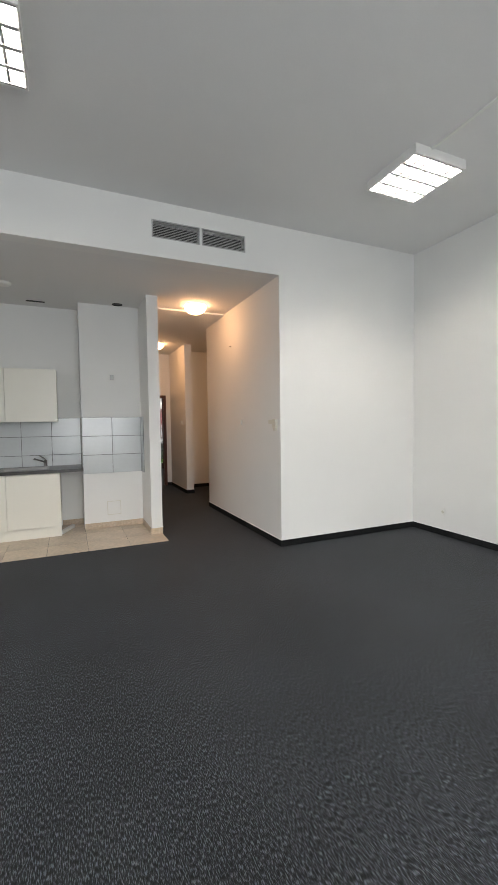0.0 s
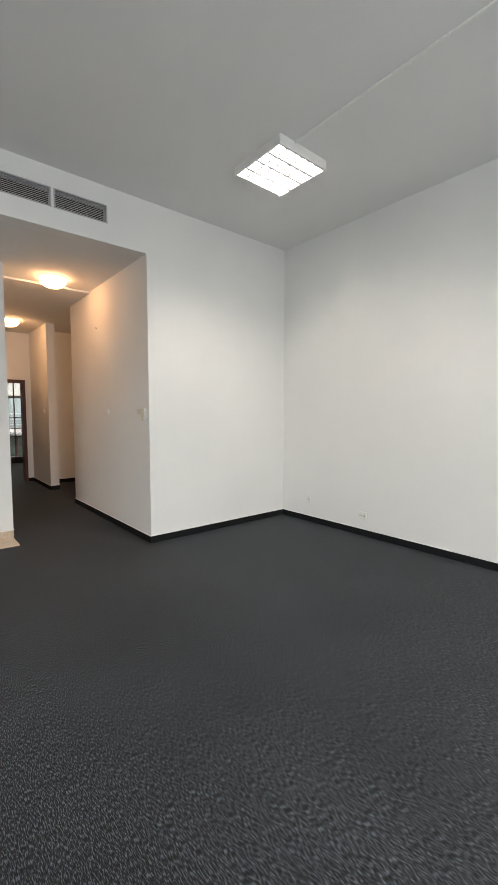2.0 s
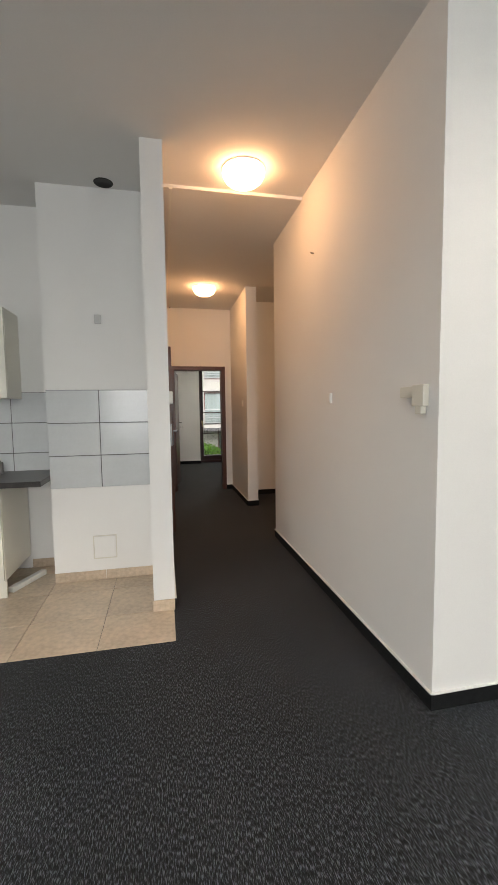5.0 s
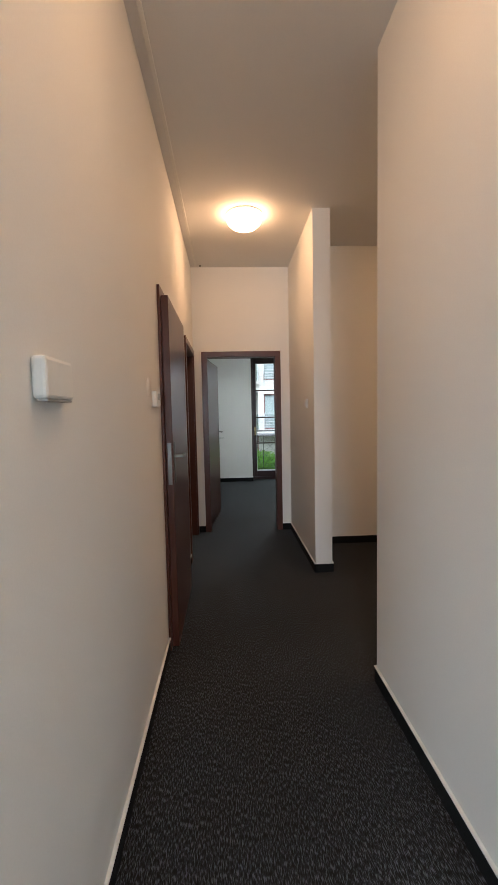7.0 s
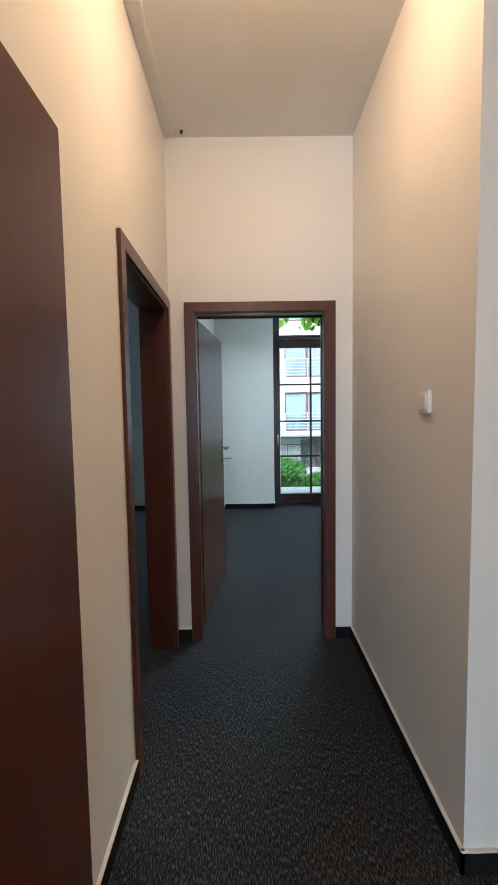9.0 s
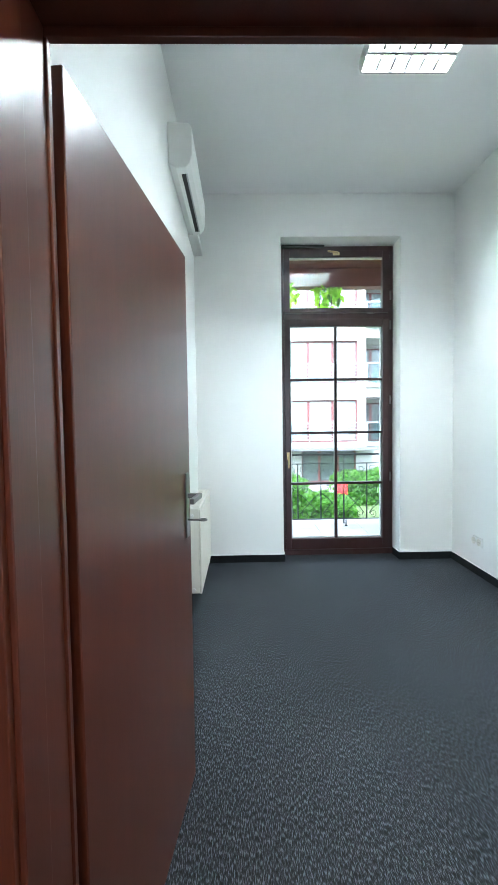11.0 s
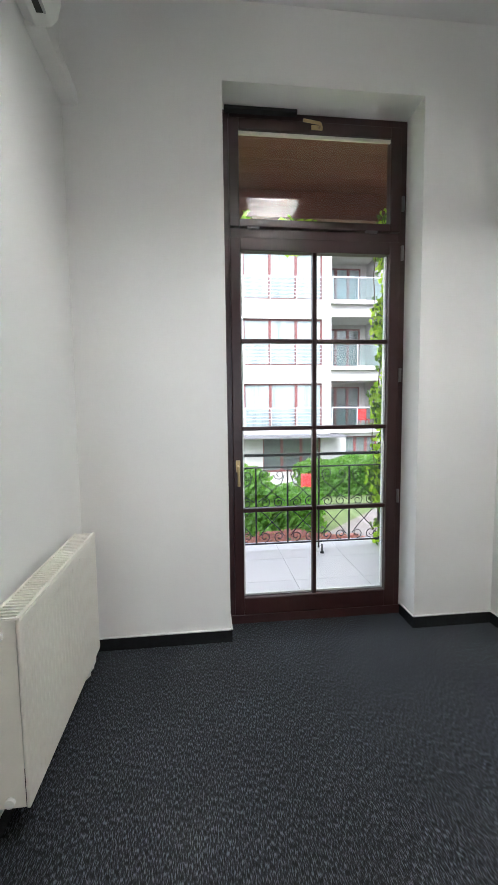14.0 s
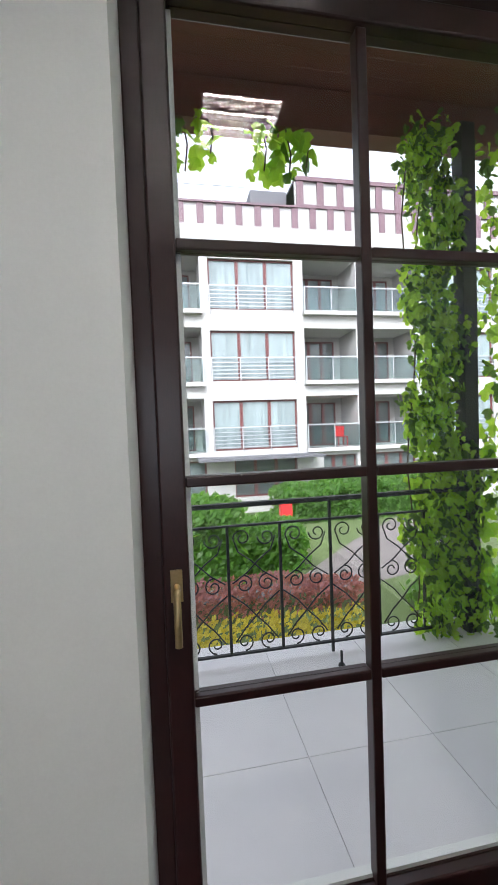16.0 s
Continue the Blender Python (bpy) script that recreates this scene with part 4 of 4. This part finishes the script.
# loggia sides and floors
rows = []
for z0, z1 in ZS:
    for a, b in LOG:
        rows.append((a - 0.05, -0.25, z0 - 0.22, b + 0.05, 1.9, z0 - 0.05))
        rows.append((a - 0.18, 0.35, z0 - 0.05, a, 1.9, z1 + 0.12))
        rows.append((b, 0.35, z0 - 0.05, b + 0.18, 1.9, z1 + 0.12))
        rows.append((a, 0.35, z1 + 0.12, b, 1.9, z1 + 0.3))
boxes("balcony_floor", rows, STUCCO, house)["kind"] = "stuff"


def far_window(x0, x1, z0, z1, y, n, glass):
    w = boxes("window", [(x0, y, z0, x0 + 0.07, y + 0.08, z1), (x1 - 0.07, y, z0, x1, y + 0.08, z1), (x0 + 0.07, y, z1 - 0.07, x1 - 0.07, y + 0.08, z1), (x0 + 0.07, y, z0, x1 - 0.07, y + 0.08, z0 + 0.07)]
              + [(x0 + (x1 - x0) * i / n - 0.07, y, z0 + 0.07, x0 + (x1 - x0) * i / n + 0.07, y + 0.08, z1 - 0.07) for i in range(1, n)], FRED, house)
    for i in range(n):
        boxes("pane", [(x0 + (x1 - x0) * i / n + 0.07, y + 0.04, z0 + 0.07, x0 + (x1 - x0) * (i + 1) / n - 0.07, y + 0.06, z1 - 0.07)], glass, w)


def far_rail(x0, x1, z0, y, glazed):
    rows = [(x0, y, z0 + 0.95, x1, y + 0.05, z0 + 1.0)]
    n = max(2, round((x1 - x0) / 1.1))
    rows += [(x0 + (x1 - x0) * i / n - 0.02, y, z0 - 0.15, x0 + (x1 - x0) * i / n + 0.02, y + 0.05, z0 + 0.95) for i in range(n + 1)]
    if not glazed:
        rows += [(x0, y + 0.01, z0 + 0.12 + 0.16 * i, x1, y + 0.03, z0 + 0.15 + 0.16 * i) for i in range(5)]
    boxes("railing", rows, FSTEEL, house)
    if glazed:
        p = boxes("rail_glass", [(x0, y + 0.015, z0, x1, y + 0.03, z0 + 0.92)], BALGLASS, house)
        p.visible_shadow = False


for z0, z1 in ZS:
    for a, b in WIDE:
        far_window(a, b, z0, z1, 0.12, 3, FGLASS)
        far_rail(a + 0.02, b - 0.02, z0, -0.1, False)
    for a, b in LOG:
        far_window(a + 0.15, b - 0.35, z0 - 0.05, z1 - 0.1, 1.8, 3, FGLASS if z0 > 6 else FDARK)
        far_rail(a, b, z0, -0.2, True)
for a, b, z0, z1 in holes[-5:]:
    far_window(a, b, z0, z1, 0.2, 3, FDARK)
boxes("canopy", [(3.4, -1.3, 1.75, 8.6, 0.0, 1.85)], SLATE, house)
# attic with maroon posts
boxes("attic_wall", [(-14, 0.6, 9.25 - G, 24, 0.8, 10.5 - G), (8.25, 0.62, 10.5 - G, 24, 0.8, 11.7 - G)], STUCCO, house)
rows = [(-14, 0.5, 10.42 - G, 8.25, 0.85, 10.5 - G), (-14, 0.52, 9.25 - G, 24, 0.6, 9.4 - G), (8.25, 0.5, 11.62 - G, 24, 0.85, 11.8 - G), (8.25, 0.53, 10.45 - G, 24, 0.6, 10.6 - G)]
rows += [(-13.8 + 0.84 * i, 0.54, 9.4 - G, -13.5 + 0.84 * i, 0.6, (10.42 if -13.8 + 0.84 * i < 8.0 else 10.45) - G) for i in range(44)]
rows += [(8.3 + 0.95 * i, 0.54, 10.6 - G, 8.62 + 0.95 * i, 0.6, 11.62 - G) for i in range(16)]
boxes("attic_post", rows, MAROON, house)
rows = [(-14, 0.7, 11.25 - G, 6.0, 0.74, 11.3 - G)] + [(-13.5 + 1.5 * i, 0.7, 10.6 - G, -13.46 + 1.5 * i, 0.74, 11.25 - G) for i in range(13)]
boxes("roof_railing", rows, FSTEEL, house)
boxes("roof", [(-14, 2.0, 10.3 - G, 8.25, 14, 11.1 - G), (8.25, 0.85, 11.7 - G, 24, 14, 11.8 - G), (6.5, 2.0, 10.6 - G, 8.25, 6, 11.9 - G)], SLATE, house)
boxes("side_wall", [(-14, 2.1, 0, -13.7, 14, 10.3 - G), (23.7, 2.1, 0, 24, 14, 10.3 - G)], STUCCO, house)
tagged(house, "white rendered apartment house with loggias and red-brown windows", "house")


def far_chair(x, y, z, m):
    c = empty("garden_chair", pose(x, y, z))
    boxes("seat", [(-0.24, -0.24, 0.40, 0.24, 0.24, 0.45)], m, c, 0.01)
    boxes("backrest", [(-0.24, 0.19, 0.45, 0.24, 0.24, 0.92)], m, c, 0.01)
    boxes("leg", [(dx - 0.02, dy - 0.02, 0, dx + 0.02, dy + 0.02, 0.40) for dx in (-0.21, 0.21) for dy in (-0.21, 0.21)], m, c)
    return tagged(c, "red plastic chair on a balcony across the garden", "chair", "balcony chairs")


far_chair(10.1, 30.2, 0.37, REDCLOTH)
tb_ = boxes("red_box", [(5.68, 24.6, G, 6.03, 24.95, -0.95)], REDCLOTH, None, 0.02)
tagged(tb_, "red box standing before the house entrance", "box")

# ---- tiles ----
tile_mesh = {}


def tile(name, parent, w, d, h, m, x, y, z, rz=0, rx=0):
    key = (round(w, 3), round(d, 3), h, m.name)
    if key not in tile_mesh:
        bm = bmesh.new()
        bx(bm, 0, 0, 0, w, d, h)
        bmesh.ops.bevel(bm, geom=[e for e in bm.edges], offset=0.0015, segments=1, affect="EDGES")
        bmesh.ops.recalc_face_normals(bm, faces=bm.faces)
        me = bpy.data.meshes.new(name)
        bm.to_mesh(me)
        bm.free()
        me.materials.append(m)
        tile_mesh[key] = me
    o = new(name, tile_mesh[key])
    o.parent = parent
    o.matrix_basis = pose(x, y, z, rx, 0, rz)
    return o


kf = bpy.data.objects["floor_kitchen_bed"]
gap = 0.004
xs = [1.545, 1.10] + [0.637 - 0.427 * i for i in range(8)]
for y0, y1 in ((5.137, 5.527), (5.531, 5.96), (5.964, 6.39), (6.394, 6.578)):
    for a, b in zip(xs[1:], xs):
        b = min(b, 1.545 if y0 < 5.53 else 1.408)
        a = max(a, -2.2)
        if y0 > 6.17 and b > 0.64:
            continue
        if b - a > 0.03:
            tile("tile", kf, b - a - gap, (min(y1, 6.178) if (y1 > 6.18 and b > 0.64 and y0 < 6.17) else y1) - y0, 0.0085, FTILE, a + gap / 2, y0, -0.008)
# skirting tiles
for x0, x1, y in ((0.637, 1.02, 6.17), (1.023, 1.405, 6.17), (0.36, 0.632, 6.57)):
    tile("skirting_tile", kf, x1 - x0, 0.009, 0.075, FTILE, x0, y, 0.0005)
tile("skirting_tile", kf, 0.140, 0.009, 0.075, FTILE, 1.41, 5.520, 0.0005)
tile("skirting_tile", kf, 0.009, 0.64, 0.075, FTILE, 1.4005, 5.525, 0.0005)
# splashback
for wallname, x0, x1, y in (("wall_chimney", 0.637, 1.405, 6.171), ("wall_kitchen_back", -0.86, 0.632, 6.571)):
    par = bpy.data.objects[wallname]
    n = 2 if wallname == "wall_chimney" else 4
    g = boxes("grout", [(x0, y + 0.005, 0.755, x1, y + 0.0088, 1.52)], GROUT, par)
    w = (x1 - x0) / n
    for i in range(n):
        for k in range(3):
            tile("tile", par, w - 0.005, 0.007, 0.250, WTILE, x0 + i * w, y - 0.001, 0.755 + k * 0.2555)
par = bpy.data.objects["wall_hall_west"]
boxes("grout", [(1.4045, 5.96, 0.755, 1.4095, 6.165, 1.52)], GROUT, par)
for k in range(3):
    tile("tile", par, 0.007, 0.20, 0.250, WTILE, 1.3995, 5.962, 0.755 + k * 0.2555)
# balcony tiles
bs = bpy.data.objects["balcony_slab"]
for i in range(7):
    for j in range(3):
        y0 = 13.565 + j * 0.5
        tile("tile", bs, 0.598, min(0.498, 15.06 - y0), 0.012, BTILE, 1.21 + i * 0.6, y0, -0.042)
